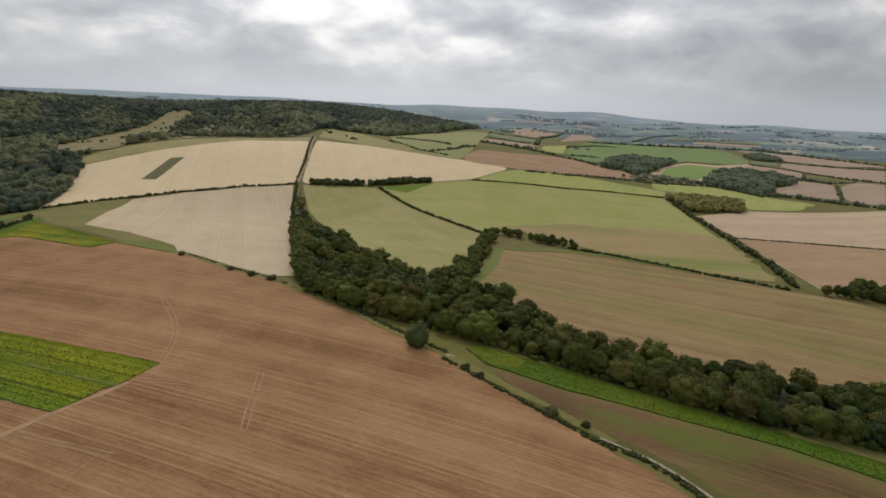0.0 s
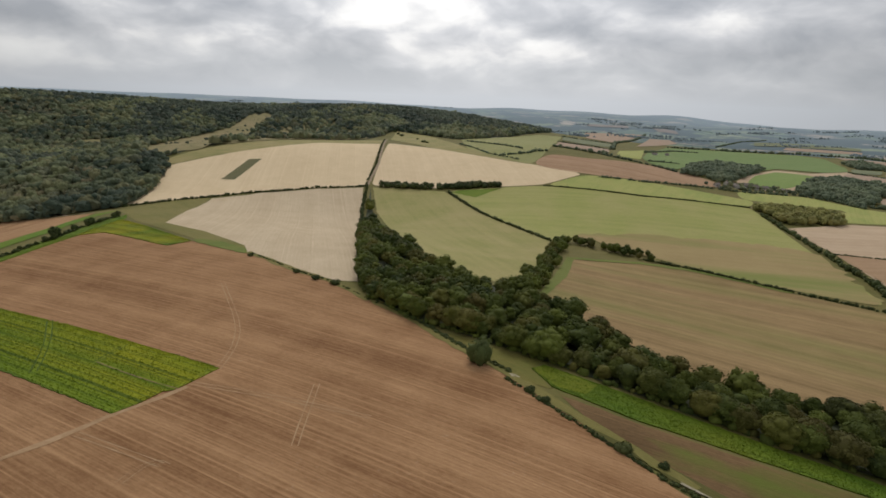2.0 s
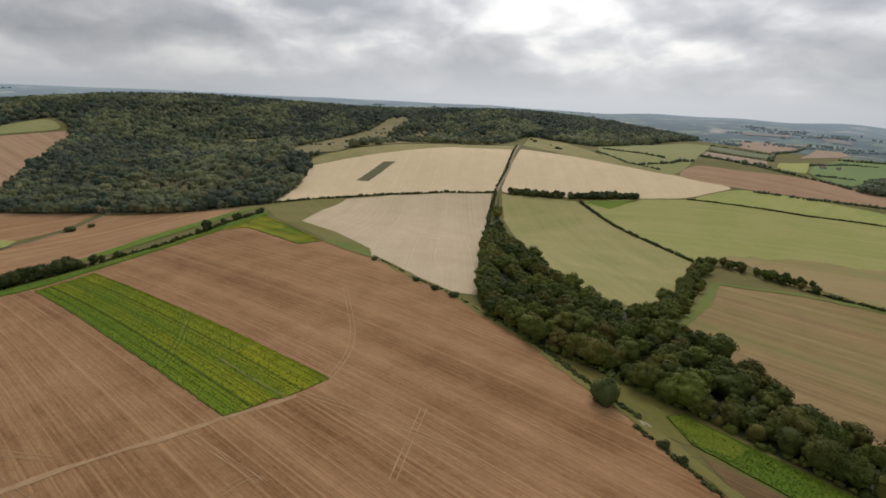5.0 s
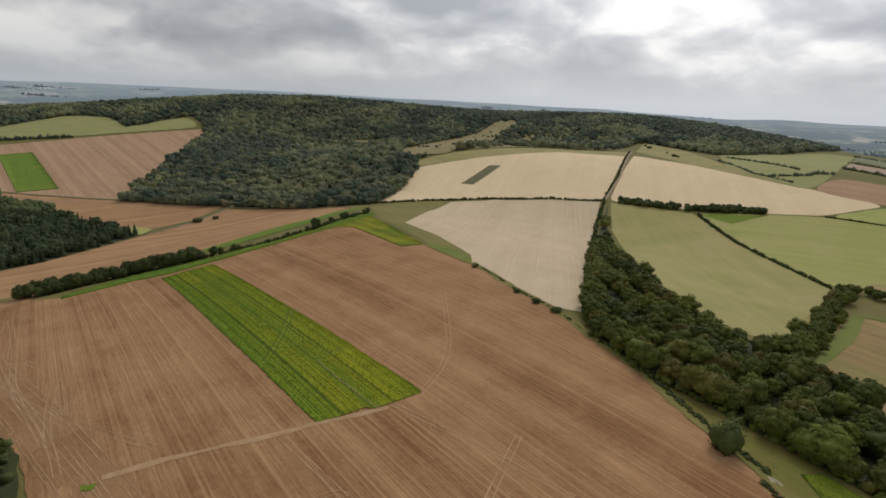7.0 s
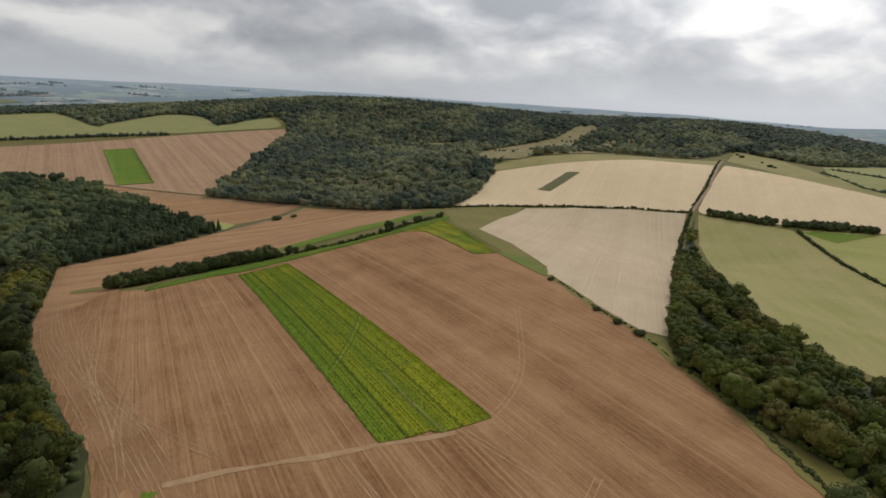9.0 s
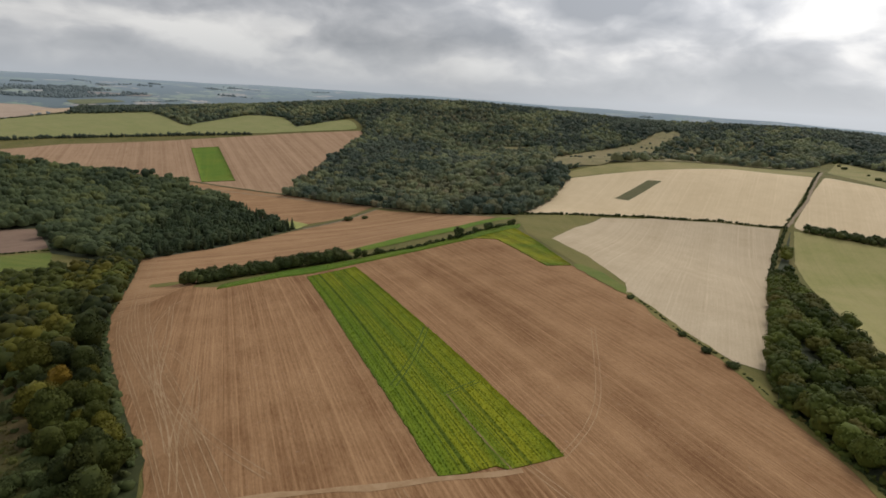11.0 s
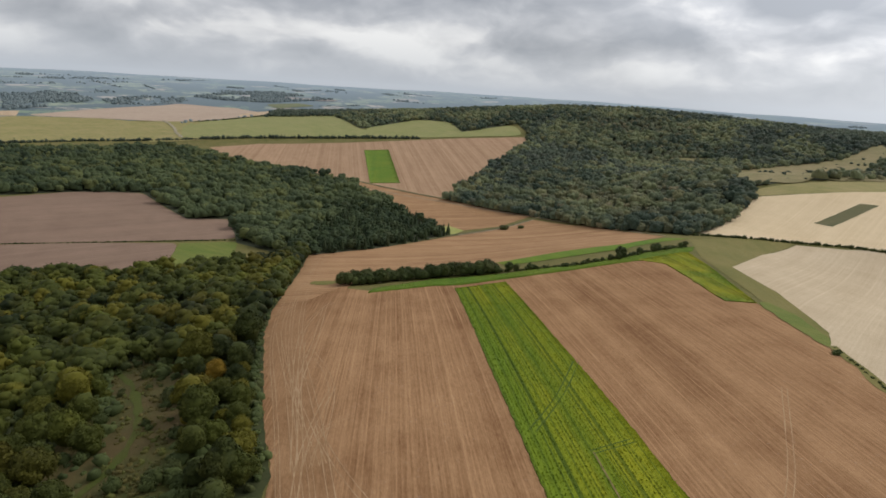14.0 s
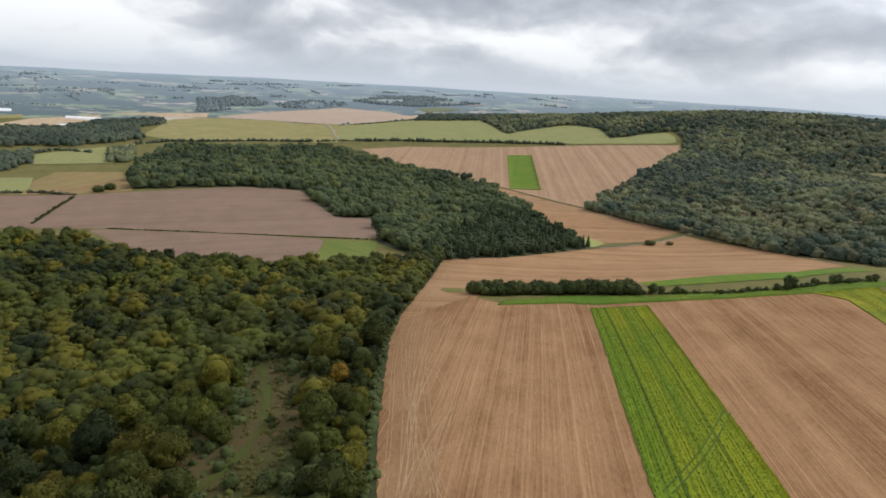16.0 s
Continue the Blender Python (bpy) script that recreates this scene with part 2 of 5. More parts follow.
def flowering(n, vec):
    """Drilled cover crop: green bands and yellow bloom along the rows, dark gaps between them."""
    th = radians(ROW)
    band = n.noise(n.mapped(vec, th, (0.0007, 1, 1)), 0.075, 1, 0.5, (0.18, 0.44))
    wide = n.noise(n.mapped(vec, th, (0.3, 1, 1)), 0.035, 4, 0.6, (0.18, 0.55))
    speck = n.noise(n.mapped(vec, th, (0.6, 1, 1)), 1.6, 5, 0.72, (0.22, 0.66))
    across = n.add("ShaderNodeSeparateXYZ", None, Vector=n.mapped(vec, th, (1, 1, 1))).outputs[1]
    across = n.math("ADD", across, n.math("MULTIPLY", n.noise(n.mapped(vec, th, (0.2, 1, 1)), 0.06, 3, 0.6), 9.0))
    sown = n.add("ShaderNodeMapRange", None, Value=across, From_Min=101.0, From_Max=111.0, To_Min=0.30, To_Max=1.0).outputs[0]
    band = n.math("MULTIPLY", band, sown)
    bloom = n.math("MULTIPLY", n.math("MULTIPLY", band, wide), n.math("ADD", 0.45, n.math("MULTIPLY", speck, 0.55)))
    out = n.mix(bloom, (0.108, 0.195, 0.012), (0.325, 0.318, 0.012))
    fine = n.noise(n.mapped(vec, th, (0.0010, 1, 1)), 1.15, 0, 0.5, (0.50, 0.66))
    out = n.mix(n.math("MULTIPLY", fine, 0.62), out, (0.060, 0.100, 0.008))
    gaps = n.noise(n.mapped(vec, th, (0.0008, 1, 1)), 0.42, 0, 0.5, (0.62, 0.70))
    out = n.mix(n.math("MULTIPLY", gaps, 0.55), out, (0.040, 0.080, 0.007))
    tuft = n.noise(vec, 1.9, 5, 0.72, (0.40, 0.72))
    return n.mix(n.math("MULTIPLY", tuft, 0.26), out, (0.045, 0.080, 0.007))


M_BRIGHT = material("flowering_cover_crop", flowering, 0.9, lambda n, vec: n.noise(vec, 1.3, 4, 0.7), 0.15)
M_GREEN = sward("lush_green_crop", (0.10, 0.195, 0.02), (0.145, 0.235, 0.022), (0.22, 0.25, 0.03), ROW, 0.02, 0.5)
M_LUSH = sward("leafy_strip_crop", (0.088, 0.165, 0.012), (0.120, 0.195, 0.014), (0.20, 0.215, 0.017), ROW, 0.02, 0.55, 1.1, 0.3)
M_LUSHGOLD = sward("strip_crop_in_flower", (0.115, 0.175, 0.012), (0.165, 0.205, 0.014), (0.25, 0.235, 0.017), ROW, 0.02, 0.6, 1.1, 0.3)
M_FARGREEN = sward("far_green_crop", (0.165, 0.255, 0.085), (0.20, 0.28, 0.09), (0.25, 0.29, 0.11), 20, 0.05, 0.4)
M_YELLOW = sward("yellow_flowering_crop", (0.11, 0.19, 0.014), (0.21, 0.26, 0.014), (0.46, 0.39, 0.018), ROW, 0.02, 0.85, 1.1, 0.6)
M_GRASS = sward("rough_grass", (0.125, 0.130, 0.034), (0.18, 0.160, 0.048), (0.24, 0.195, 0.075), 0, 0.4, 0.6)
M_GLADE = sward("glade_grass", (0.046, 0.074, 0.013), (0.098, 0.078, 0.028), (0.135, 0.092, 0.040), 0, 0.5, 0.7, 0.6, 0.0)
M_PATHGRASS = sward("path_grass", (0.066, 0.100, 0.015), (0.085, 0.104, 0.018), (0.10, 0.092, 0.026), 0, 0.4, 0.5, 1.1, 0.0)
M_TRACK = plain("earth_track", (0.38, 0.30, 0.205), (0.24, 0.175, 0.105), 0.5)
M_PASTURE = sward("pasture", (0.31, 0.37, 0.098), (0.41, 0.42, 0.126), (0.48, 0.43, 0.16), 65, 0.1, 0.5)
M_MEADOW = sward("damp_meadow", (0.135, 0.185, 0.036), (0.18, 0.21, 0.045), (0.24, 0.235, 0.065), 30, 0.2, 0.5)
M_VERGE = sward("olive_verge_grass", (0.175, 0.168, 0.046), (0.22, 0.195, 0.058), (0.27, 0.22, 0.078), -40, 0.2, 0.6)
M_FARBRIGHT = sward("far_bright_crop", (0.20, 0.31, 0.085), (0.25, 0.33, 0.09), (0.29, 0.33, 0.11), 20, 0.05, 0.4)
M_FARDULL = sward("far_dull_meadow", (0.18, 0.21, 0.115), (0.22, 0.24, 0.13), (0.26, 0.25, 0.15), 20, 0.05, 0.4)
M_CORNER = sward("dry_corner_grass", (0.135, 0.150, 0.030), (0.19, 0.170, 0.042), (0.24, 0.19, 0.06), -40, 0.3, 0.6)
M_SLOPE = sward("grazed_slope", (0.265, 0.285, 0.105), (0.32, 0.32, 0.12), (0.38, 0.345, 0.155), 10, 0.1, 0.5)
M_CROP = sward("olive_crop", (0.295, 0.292, 0.092), (0.365, 0.335, 0.122), (0.46, 0.38, 0.176), 113, 0.03, 0.65)
M_CROP_FLAT = sward("broad_green_crop", (0.31, 0.335, 0.092), (0.385, 0.385, 0.12), (0.46, 0.405, 0.17), -6, 0.03, 0.55)
M_DOWN = sward("dry_down_grass", (0.36, 0.31, 0.12), (0.25, 0.245, 0.085), (0.42, 0.34, 0.16), 20, 0.4, 0.6)
M_SCAR = sward("scrubby_dry_grass", (0.285, 0.25, 0.115), (0.21, 0.195, 0.08), (0.36, 0.28, 0.15), 20, 0.5, 0.7)
M_TRACKSIDE = sward("trackside_grass", (0.085, 0.088, 0.022), (0.125, 0.115, 0.032), (0.18, 0.15, 0.05), -40, 0.2, 0.6)
M_STRIP = sward("fallow_strip", (0.12, 0.13, 0.06), (0.16, 0.15, 0.07), (0.2, 0.17, 0.08), 80, 0.05, 0.4)
M_CHALK = plain("chalk_track", (0.50, 0.44, 0.34), (0.17, 0.15, 0.07), 0.5)
M_WHEEL = plain("worn_wheel_track", (0.445, 0.30, 0.172), (0.31, 0.19, 0.095), 0.25)
M_DARKTRACK = plain("crushed_crop_track", (0.045, 0.085, 0.010), (0.09, 0.13, 0.014), 0.6)
M_GAP = plain("trodden_crop_gap", (0.30, 0.20, 0.10), (0.11, 0.11, 0.03), 0.5)
M_BARK = plain("bark", (0.09, 0.07, 0.05), (0.16, 0.13, 0.10), 6.0)
M_LEAF = foliage("oak_leaves", (0.009, 0.017, 0.008), (0.088, 0.100, 0.017), (0.20, 0.155, 0.012), 0.5, 0.55)
M_BELT = foliage("ash_leaves", (0.024, 0.039, 0.011), (0.138, 0.162, 0.026), (0.150, 0.090, 0.030), 0.5, 0.3)
M_AUTUMN = foliage("turning_leaves", (0.055, 0.058, 0.012), (0.22, 0.175, 0.020), (0.32, 0.15, 0.016), 0.5, 0.0)
# Woodland, yew and whitebeam leaves cooled and lifted: distance haze in the colour.
M_WOOD = foliage("hazed_woodland_leaves", (0.050, 0.072, 0.048), (0.185, 0.205, 0.100), (0.24, 0.20, 0.085), 0.5, 0.95, 9.0)
M_YEW_HAZED = foliage("hazed_yew_and_scrub_leaves", (0.040, 0.058, 0.045), (0.108, 0.132, 0.085), (0.15, 0.14, 0.09), 0.4, 0.6, 9.0)
M_SCRUB = foliage("hazed_whitebeam_scrub_leaves", (0.080, 0.094, 0.060), (0.215, 0.215, 0.115), (0.29, 0.22, 0.12), 0.55, 0.6, 9.0)
M_VALLEY = foliage("valley_wood_leaves", (0.026, 0.041, 0.021), (0.088, 0.112, 0.047), (0.18, 0.18, 0.05), 0.5, 0.5, 4.0)
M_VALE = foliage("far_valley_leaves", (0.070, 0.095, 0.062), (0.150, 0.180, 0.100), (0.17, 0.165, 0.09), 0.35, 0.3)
M_CONIFER = foliage("conifer_needles", (0.020, 0.034, 0.018), (0.070, 0.095, 0.040), (0.09, 0.09, 0.035), 0.3, 0.2)
M_HEDGE = foliage("hedge_leaves", (0.022, 0.034, 0.012), (0.090, 0.112, 0.034), (0.13, 0.11, 0.04), 0.3, 0.2)
M_OLIVE = foliage("olive_leaves", (0.095, 0.10, 0.03), (0.34, 0.325, 0.105), (0.32, 0.24, 0.085), 0.3, 0.2, 4.0)
M_BRACKEN = foliage("bracken_fronds", (0.040, 0.042, 0.012), (0.125, 0.100, 0.032), (0.085, 0.105, 0.022), 0.8, 0.4)

# ---- the lie of the land: broad swells as x, y, reach, height ----
SWELLS_NEAR = [(-320, 400, 110, 13), (130, 490, 110, -6), (40, -230, 110, 12), (-140, 400, 110, 19), (130, -50, 110, 7), (-410, 490, 110, 28), (-320, 130, 110, 12), (-320, -50, 110, -17), (310, 310, 110, -3), (-500, 490, 110, -18)]
SWELLS_MID = [(-50, 100, 200, 44), (-500, 1000, 200, 29), (-1100, 700, 200, 17), (-950, -500, 200, -19), (-800, 550, 200, -8), (-500, -200, 200, -12), (850, 1000, 200, 8), (-200, 700, 200, -32), (400, 850, 200, -17), (-650, 850, 200, 11), (-650, 250, 200, -9), (850, -650, 200, -8), (100, 1000, 200, 23), (700, 700, 200, 10), (-500, 850, 200, 27), (100, -200, 200, 13)]
SWELLS_FAR = [(-1000, 1800, 600, 4), (-1000, 250, 350, -27), (0, 1000, 350, 38), (-1750, 1250, 350, 26), (-250, 2000, 350, 16), (-1800, -600, 600, -20), (-2000, 750, 350, 28), (-1250, 1750, 350, 32), (-750, 2000, 350, 23), (-1500, 1250, 350, 49), (-1000, 1000, 350, -16), (-1750, 1750, 350, -27), (-1750, 0, 350, -14), (-500, 1750, 350, 42), (-1250, 1500, 350, 52), (-750, 1250, 350, -31), (-250, 1750, 350, 32), (2200, -1000, 600, -6), (600, -2200, 600, -6), (2200, 1000, 600, -5)]


def land(x, y):
    x, y = np.asarray(x, float), np.asarray(y, float)
    z = np.full(np.broadcast(x, y).shape, -40.0)
    for sx, sy, reach, rise in SWELLS_NEAR + SWELLS_MID + SWELLS_FAR:
        z = z + rise * np.exp(-((x - sx) ** 2 + (y - sy) ** 2) / (2 * reach * reach))
    return z


def height(x, y):
    return float(land(x, y))


def mesh_of(name, verts, tris, mats, smooth=True):
    """A mesh from arrays of vertices and triangles."""
    me = bpy.data.meshes.new(name)
    verts, tris = np.asarray(verts, np.float32), np.asarray(tris, np.int32)
    me.vertices.add(len(verts))
    me.vertices.foreach_set("co", verts.ravel())
    me.loops.add(tris.size)
    me.loops.foreach_set("vertex_index", tris.ravel())
    me.polygons.add(len(tris))
    me.polygons.foreach_set("loop_start", np.arange(0, tris.size, 3, dtype=np.int32))
    me.polygons.foreach_set("loop_total", np.full(len(tris), 3, np.int32))
    me.polygons.foreach_set("use_smooth", np.full(len(tris), smooth))
    me.update(calc_edges=True)
    for m in mats if isinstance(mats, (list, tuple)) else [mats]:
        me.materials.append(m)
    return me


def ring_sheet(name, radii, angles, zfun, mat):
    n, k = len(radii), len(angles)
    r, a = np.meshgrid(radii, angles, indexing="ij")
    x, y = -r * np.sin(a), r * np.cos(a)
    v = np.stack([x, y, zfun(x, y, r, a)], -1).reshape(-1, 3)
    i, j = np.meshgrid(np.arange(n - 1), np.arange(k), indexing="ij")
    p, q = i * k + j, i * k + (j + 1) % k
    t = np.concatenate([np.stack([p, q, q + k], -1).reshape(-1, 3), np.stack([p, q + k, p + k], -1).reshape(-1, 3)])
    return new(name, mesh_of(name, v, t, mat))


ANGLES = np.radians(np.r_[np.arange(-48, 122, 0.65), np.arange(122, 312, 4.0)])
RIM_AZ = np.radians([-180, -90, -36, 1, 12, 34, 42, 76, 114, 180])
RIM_EL = [-1.0, -1.8, -1.65, -0.95, -0.85, -0.6, -0.45, -0.40, -0.5, -1.0]


def wrinkle(a, r, f):
    return np.sin(a * 11 * f + r * 0.002) + 0.6 * np.sin(a * 23 * f + 1.3 + r * 0.004) + 0.4 * np.sin(a * 47 * f + 0.4)


def far_land(x, y, r, a):
    aa = (a + math.pi) % (2 * math.pi) - math.pi
    rim = 100 + np.tan(np.radians(np.interp(aa, RIM_AZ, RIM_EL))) * r
    s = np.clip((r - 2800) / 2000, 0, 1)
    base = land(x, y) + 0.25
    south = np.clip(1 - np.abs(aa + 0.35) / 0.75, 0, 1)
    return base * (1 - s) + rim * s + wrinkle(aa, r, 1.0) * (3 + 13 * south) * s + np.where(r > 4820, -80, 0)


def far_color(n, vec):
    flat = n.mapped(vec, 0.5, (1, 0.7, 0.0))
    cells = n.add("ShaderNodeTexVoronoi", None, Vector=flat, Scale=0.0075, Randomness=0.85)
    tone = n.add("ShaderNodeSeparateColor", None, Color=cells.outputs[1]).outputs[0]
    fields = n.add("ShaderNodeValToRGB", {"interp": "CONSTANT", "ramp": [(0, (0.20, 0.235, 0.145)), (0.24, (0.33, 0.275, 0.21)), (0.40, (0.16, 0.21, 0.13)), (0.60, (0.24, 0.265, 0.165)), (0.80, (0.42, 0.35, 0.28)), (0.90, (0.12, 0.16, 0.12))]}, Fac=tone).outputs[0]
    woods = n.noise(vec, 0.0028, 8, 0.66, (0.47, 0.50))
    small = n.noise(vec, 0.012, 5, 0.65, (0.56, 0.59))
    out = n.mix(n.math("MAXIMUM", woods, small), fields, (0.072, 0.096, 0.098))
    edge = n.add("ShaderNodeTexVoronoi", {"feature": "DISTANCE_TO_EDGE"}, Vector=flat, Scale=0.0075, Randomness=0.85).outputs[0]
    broken = n.noise(vec, 0.03, 3, 0.6, (0.40, 0.50))
    line = n.math("MULTIPLY", n.math("LESS_THAN", edge, 0.07), broken)
    out = n.mix(n.math("MULTIPLY", line, 0.85), out, (0.075, 0.10, 0.102))
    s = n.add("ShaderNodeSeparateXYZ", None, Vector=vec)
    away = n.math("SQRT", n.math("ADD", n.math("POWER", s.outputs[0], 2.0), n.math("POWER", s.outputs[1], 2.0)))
    # Distance haze painted in: the colour fades to pale blue with range.
    haze_tint = n.add("ShaderNodeMapRange", None, Value=away, From_Min=1800.0, From_Max=4700.0, To_Min=0.05, To_Max=0.80).outputs[0]
    return n.mix(haze_tint, out, (0.275, 0.33, 0.375))


# The backdrop also emits a little of its colour, though nothing there is lit.
M_FAR = material("distant_country_hazed", far_color, 1.0, None, 0.0, 0.25)
ground = ring_sheet("ground", np.r_[3.0, np.geomspace(20, 2900, 170)], ANGLES, lambda x, y, r, a: land(x, y), M_GRASS)
tagged(ground, "rough downland grass rolling over chalk hills", "ground", kind="structure")
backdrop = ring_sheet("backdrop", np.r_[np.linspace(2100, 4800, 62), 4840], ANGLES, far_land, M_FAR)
tagged(backdrop, "hazy distant patchwork of fields, woods and low hills", "distant country", kind="structure")


def surface(x, y):
    """The height of whatever ground lies uppermost at a place, near or far."""
    x, y = np.asarray(x, float), np.asarray(y, float)
    r = np.hypot(x, y)
    return np.where(r > 2100, far_land(x, y, r, np.arctan2(-x, y)), land(x, y))


# ---- fields laid on the land ----
def inside(pts, poly):
    pts, poly = np.asarray(pts, float), np.asarray(poly, float)
    x, y = pts[:, 0], pts[:, 1]
    res = np.zeros(len(pts), bool)
    for (x0, y0), (x1, y1) in zip(poly, np.roll(poly, -1, 0)):
        cross = ((y0 > y) != (y1 > y)) & (x < (x1 - x0) * (y - y0) / (y1 - y0 + 1e-12) + x0)
        res ^= cross
    return res


def edge_gap(pts, line, closed=True):
    """How far points are from a line of corners."""
    pts, line = np.asarray(pts, float), np.asarray(line, float)
    best = np.full(len(pts), 1e9)
    for a, b in zip(line, np.roll(line, -1, 0)) if closed else zip(line[:-1], line[1:]):
        d = b - a
        t = np.clip(((pts - a) @ d) / max(d @ d, 1e-9), 0, 1)
        best = np.minimum(best, np.linalg.norm(pts - a - t[:, None] * d, axis=1))
    return best


def resample(line, step, closed=False):
    line = [np.array(p, float) for p in line]
    if closed:
        line.append(line[0])
    out = []
    for a, b in zip(line[:-1], line[1:]):
        k = max(1, int(np.linalg.norm(b - a) / step))
        out += [a + (b - a) * i / k for i in range(k)]
    if not closed:
        out.append(line[-1])
    return np.array(out)


from mathutils.geometry import delaunay_2d_cdt


def field(name, outline, mat, label, lift=0.35, step=None, wobble=0.3, skirt=0.0, category="field", rounds=0):
    """A field with its own outline, draped over the land, its rim worn a little uneven."""
    rng = np.random.default_rng(len(name) * 7 + int(abs(outline[0][0])))
    poly = np.array(outline, float)
    span = np.ptp(poly, axis=0)
    dist = np.linalg.norm(poly.mean(0))
    lift += 0.9 if dist > 1300 else 0.0
    lift += 2.5 if dist > 2500 else 0.0
    step = step or (9.0 if dist < 450 else 14.0 if dist < 900 else 22.0)
    rim = resample(outline, step * 0.6, True)
    for _ in range(rounds):
        rim = (np.roll(rim, 1, 0) + 2 * rim + np.roll(rim, -1, 0)) / 4
    rim = rim + rng.normal(0, wobble, rim.shape)
    gx, gy = np.meshgrid(np.arange(poly[:, 0].min(), poly[:, 0].max(), step), np.arange(poly[:, 1].min(), poly[:, 1].max(), step))
    pts = np.stack([gx.ravel(), gy.ravel()], -1)
    pts = pts[inside(pts, rim)]
    if len(pts):
        pts = pts[edge_gap(pts, rim) > step * 0.35]
    allp = [Vector(p) for p in rim] + [Vector(p) for p in pts]
    n = len(rim)
    v, _, f, *_ = delaunay_2d_cdt(allp, [(i, (i + 1) % n) for i in range(n)], [], 0, 1e-4)
    v = np.array([tuple(p) for p in v])
    f = [t for t in f if len(t) == 3]
    mid = np.array([v[list(t)].mean(0) for t in f])
    keep = inside(mid, rim)
    tris = [t for t, k in zip(f, keep) if k]
    z = surface(v[:, 0], v[:, 1]) + (lift if skirt else lift * 0.62)
    verts = np.c_[v, z].tolist()
    if skirt:
        base = len(verts)
        verts += [[x, y, height(x, y) - 0.2] for x, y in rim]
        tris += [(i, base + i, base + (i + 1) % n) for i in range(n)] + [(i, base + (i + 1) % n, (i + 1) % n) for i in range(n)]
    ob = new(name, mesh_of(name, verts, tris, mat))
    return tagged(ob, label, category, kind="structure")


def ribbon(name, line, width, mat, label, lift=0.5, category="track", ragged=0.25):
    """A track or wheel mark that follows the land."""
    rng = np.random.default_rng(len(line) * 13 + int(abs(line[0][0])))
    c = resample(line, 6.0)
    for _ in range(3):
        c[1:-1] = (c[:-2] + 2 * c[1:-1] + c[2:]) / 4
    d = np.gradient(c, axis=0)
    d /= np.linalg.norm(d, axis=1)[:, None]
    s = np.stack([-d[:, 1], d[:, 0]], -1)
    w1 = width / 2 * (1 + rng.normal(0, ragged, len(c)))[:, None]
    w2 = width / 2 * (1 + rng.normal(0, ragged, len(c)))[:, None]
    a, b = c + s * w1, c - s * w2
    n = len(c)
    v = np.concatenate([a, b])
    v = np.c_[v, land(v[:, 0], v[:, 1]) + lift]
    t = [(i, i + n, i + n + 1) for i in range(n - 1)] + [(i, i + n + 1, i + 1) for i in range(n - 1)]
    return tagged(new(name, mesh_of(name, v, t, mat)), label, category, kind="structure")


STUBBLE = [(x + 2.2, y + 1.8) for x, y in [(62, 123), (57, 130), (47, 141), (32, 160), (17, 180), (3, 197), (-18, 219), (-42, 246), (-68, 273), (-92, 296), (-122, 313), (-171, 351), (-228, 381), (-238, 367), (-284, 391), (-326, 410), (-330, 410), (-349, 290), (-354, 254), (-365, 232), (-365, 200), (-390, 189), (-424, 207), (-459, 185), (-418, 155), (-354, 132), (-306, 119), (-248, 108), (-216, 102), (-178, 97)][:9]] + [(62, 123), (57, 130), (47, 141), (32, 160), (17, 180), (3, 197), (-18, 219), (-42, 246), (-68, 273), (-92, 296), (-122, 313), (-171, 351), (-228, 381), (-238, 367), (-284, 391), (-326, 410), (-330, 410), (-349, 290), (-354, 254), (-365, 232), (-365, 200), (-390, 189), (-424, 207), (-459, 185), (-418, 155), (-354, 132), (-306, 119), (-248, 108), (-216, 102), (-178, 97)][9:] + [(-150, 88), (-120, 20), (-80, -60), (60, -60), (110, 60)]
field("field_1", STUBBLE, M_STUBBLE, "large brown stubble field with pale drill rows", 0.3, 5.0)
STRIP = [(-344, 246), (-342, 284), (-239, 240), (-177, 215), (-133, 197), (-99, 183), (-102, 173), (-105, 165), (-108, 164), (-111, 155), (-115, 149), (-149, 163), (-219, 192)]
field("crop_strip_1", STRIP, M_BRIGHT, "bright green and yellow flowering cover crop strip", 0.42, 4.5, 0.14, 1.0, "crop")
field("crop_strip_2", [(-364, 194), (-361, 238), (-352, 255), (-350, 291), (-339, 343), (-330, 410), (-345, 471), (-361, 493), (-351, 431), (-353, 356), (-365, 301), (-383, 249), (-377, 203)], M_GREEN, "lush green crop margin along a hedge", 0.6, 8.0, 0.2, 1.0, "crop")
field("crop_strip_3", [(-334, 397), (-341, 460), (-296, 431), (-228, 381), (-237, 365), (-282, 389), (-316, 406)], M_YELLOW, "yellow flowering crop patch at a field corner", 0.62, 8.0, 0.2, 1.0, "crop")
field("field_2", [(-336, 126), (-428, 159), (-571, 210), (-575, 279), (-611, 386), (-621, 467), (-636, 527), (-538, 549), (-421, 526), (-391, 437), (-397, 336), (-415, 264), (-407, 196)], M_STUBBLE_MID, "brown stubble field in the valley", 0.42)
field("field_3", [(-412, 322), (-407, 377), (-393, 440), (-412, 516), (-403, 540), (-372, 419), (-382, 357), (-393, 320)], M_GREEN, "green grass sliver behind a hedge", 0.6, 8.0, category="grass")
field("field_4", [(-1150, 339), (-968, 418), (-807, 486), (-654, 535), (-634, 472), (-639, 404), (-680, 354), (-819, 323)], M_STUBBLE_MID, "brown stubble field beside a farm track", 0.4)
field("field_5", [(-677, 389), (-666, 418), (-636, 421), (-614, 388), (-607, 357)], M_PASTURE, "green grass at the tip of a plantation", 0.5, category="grass")
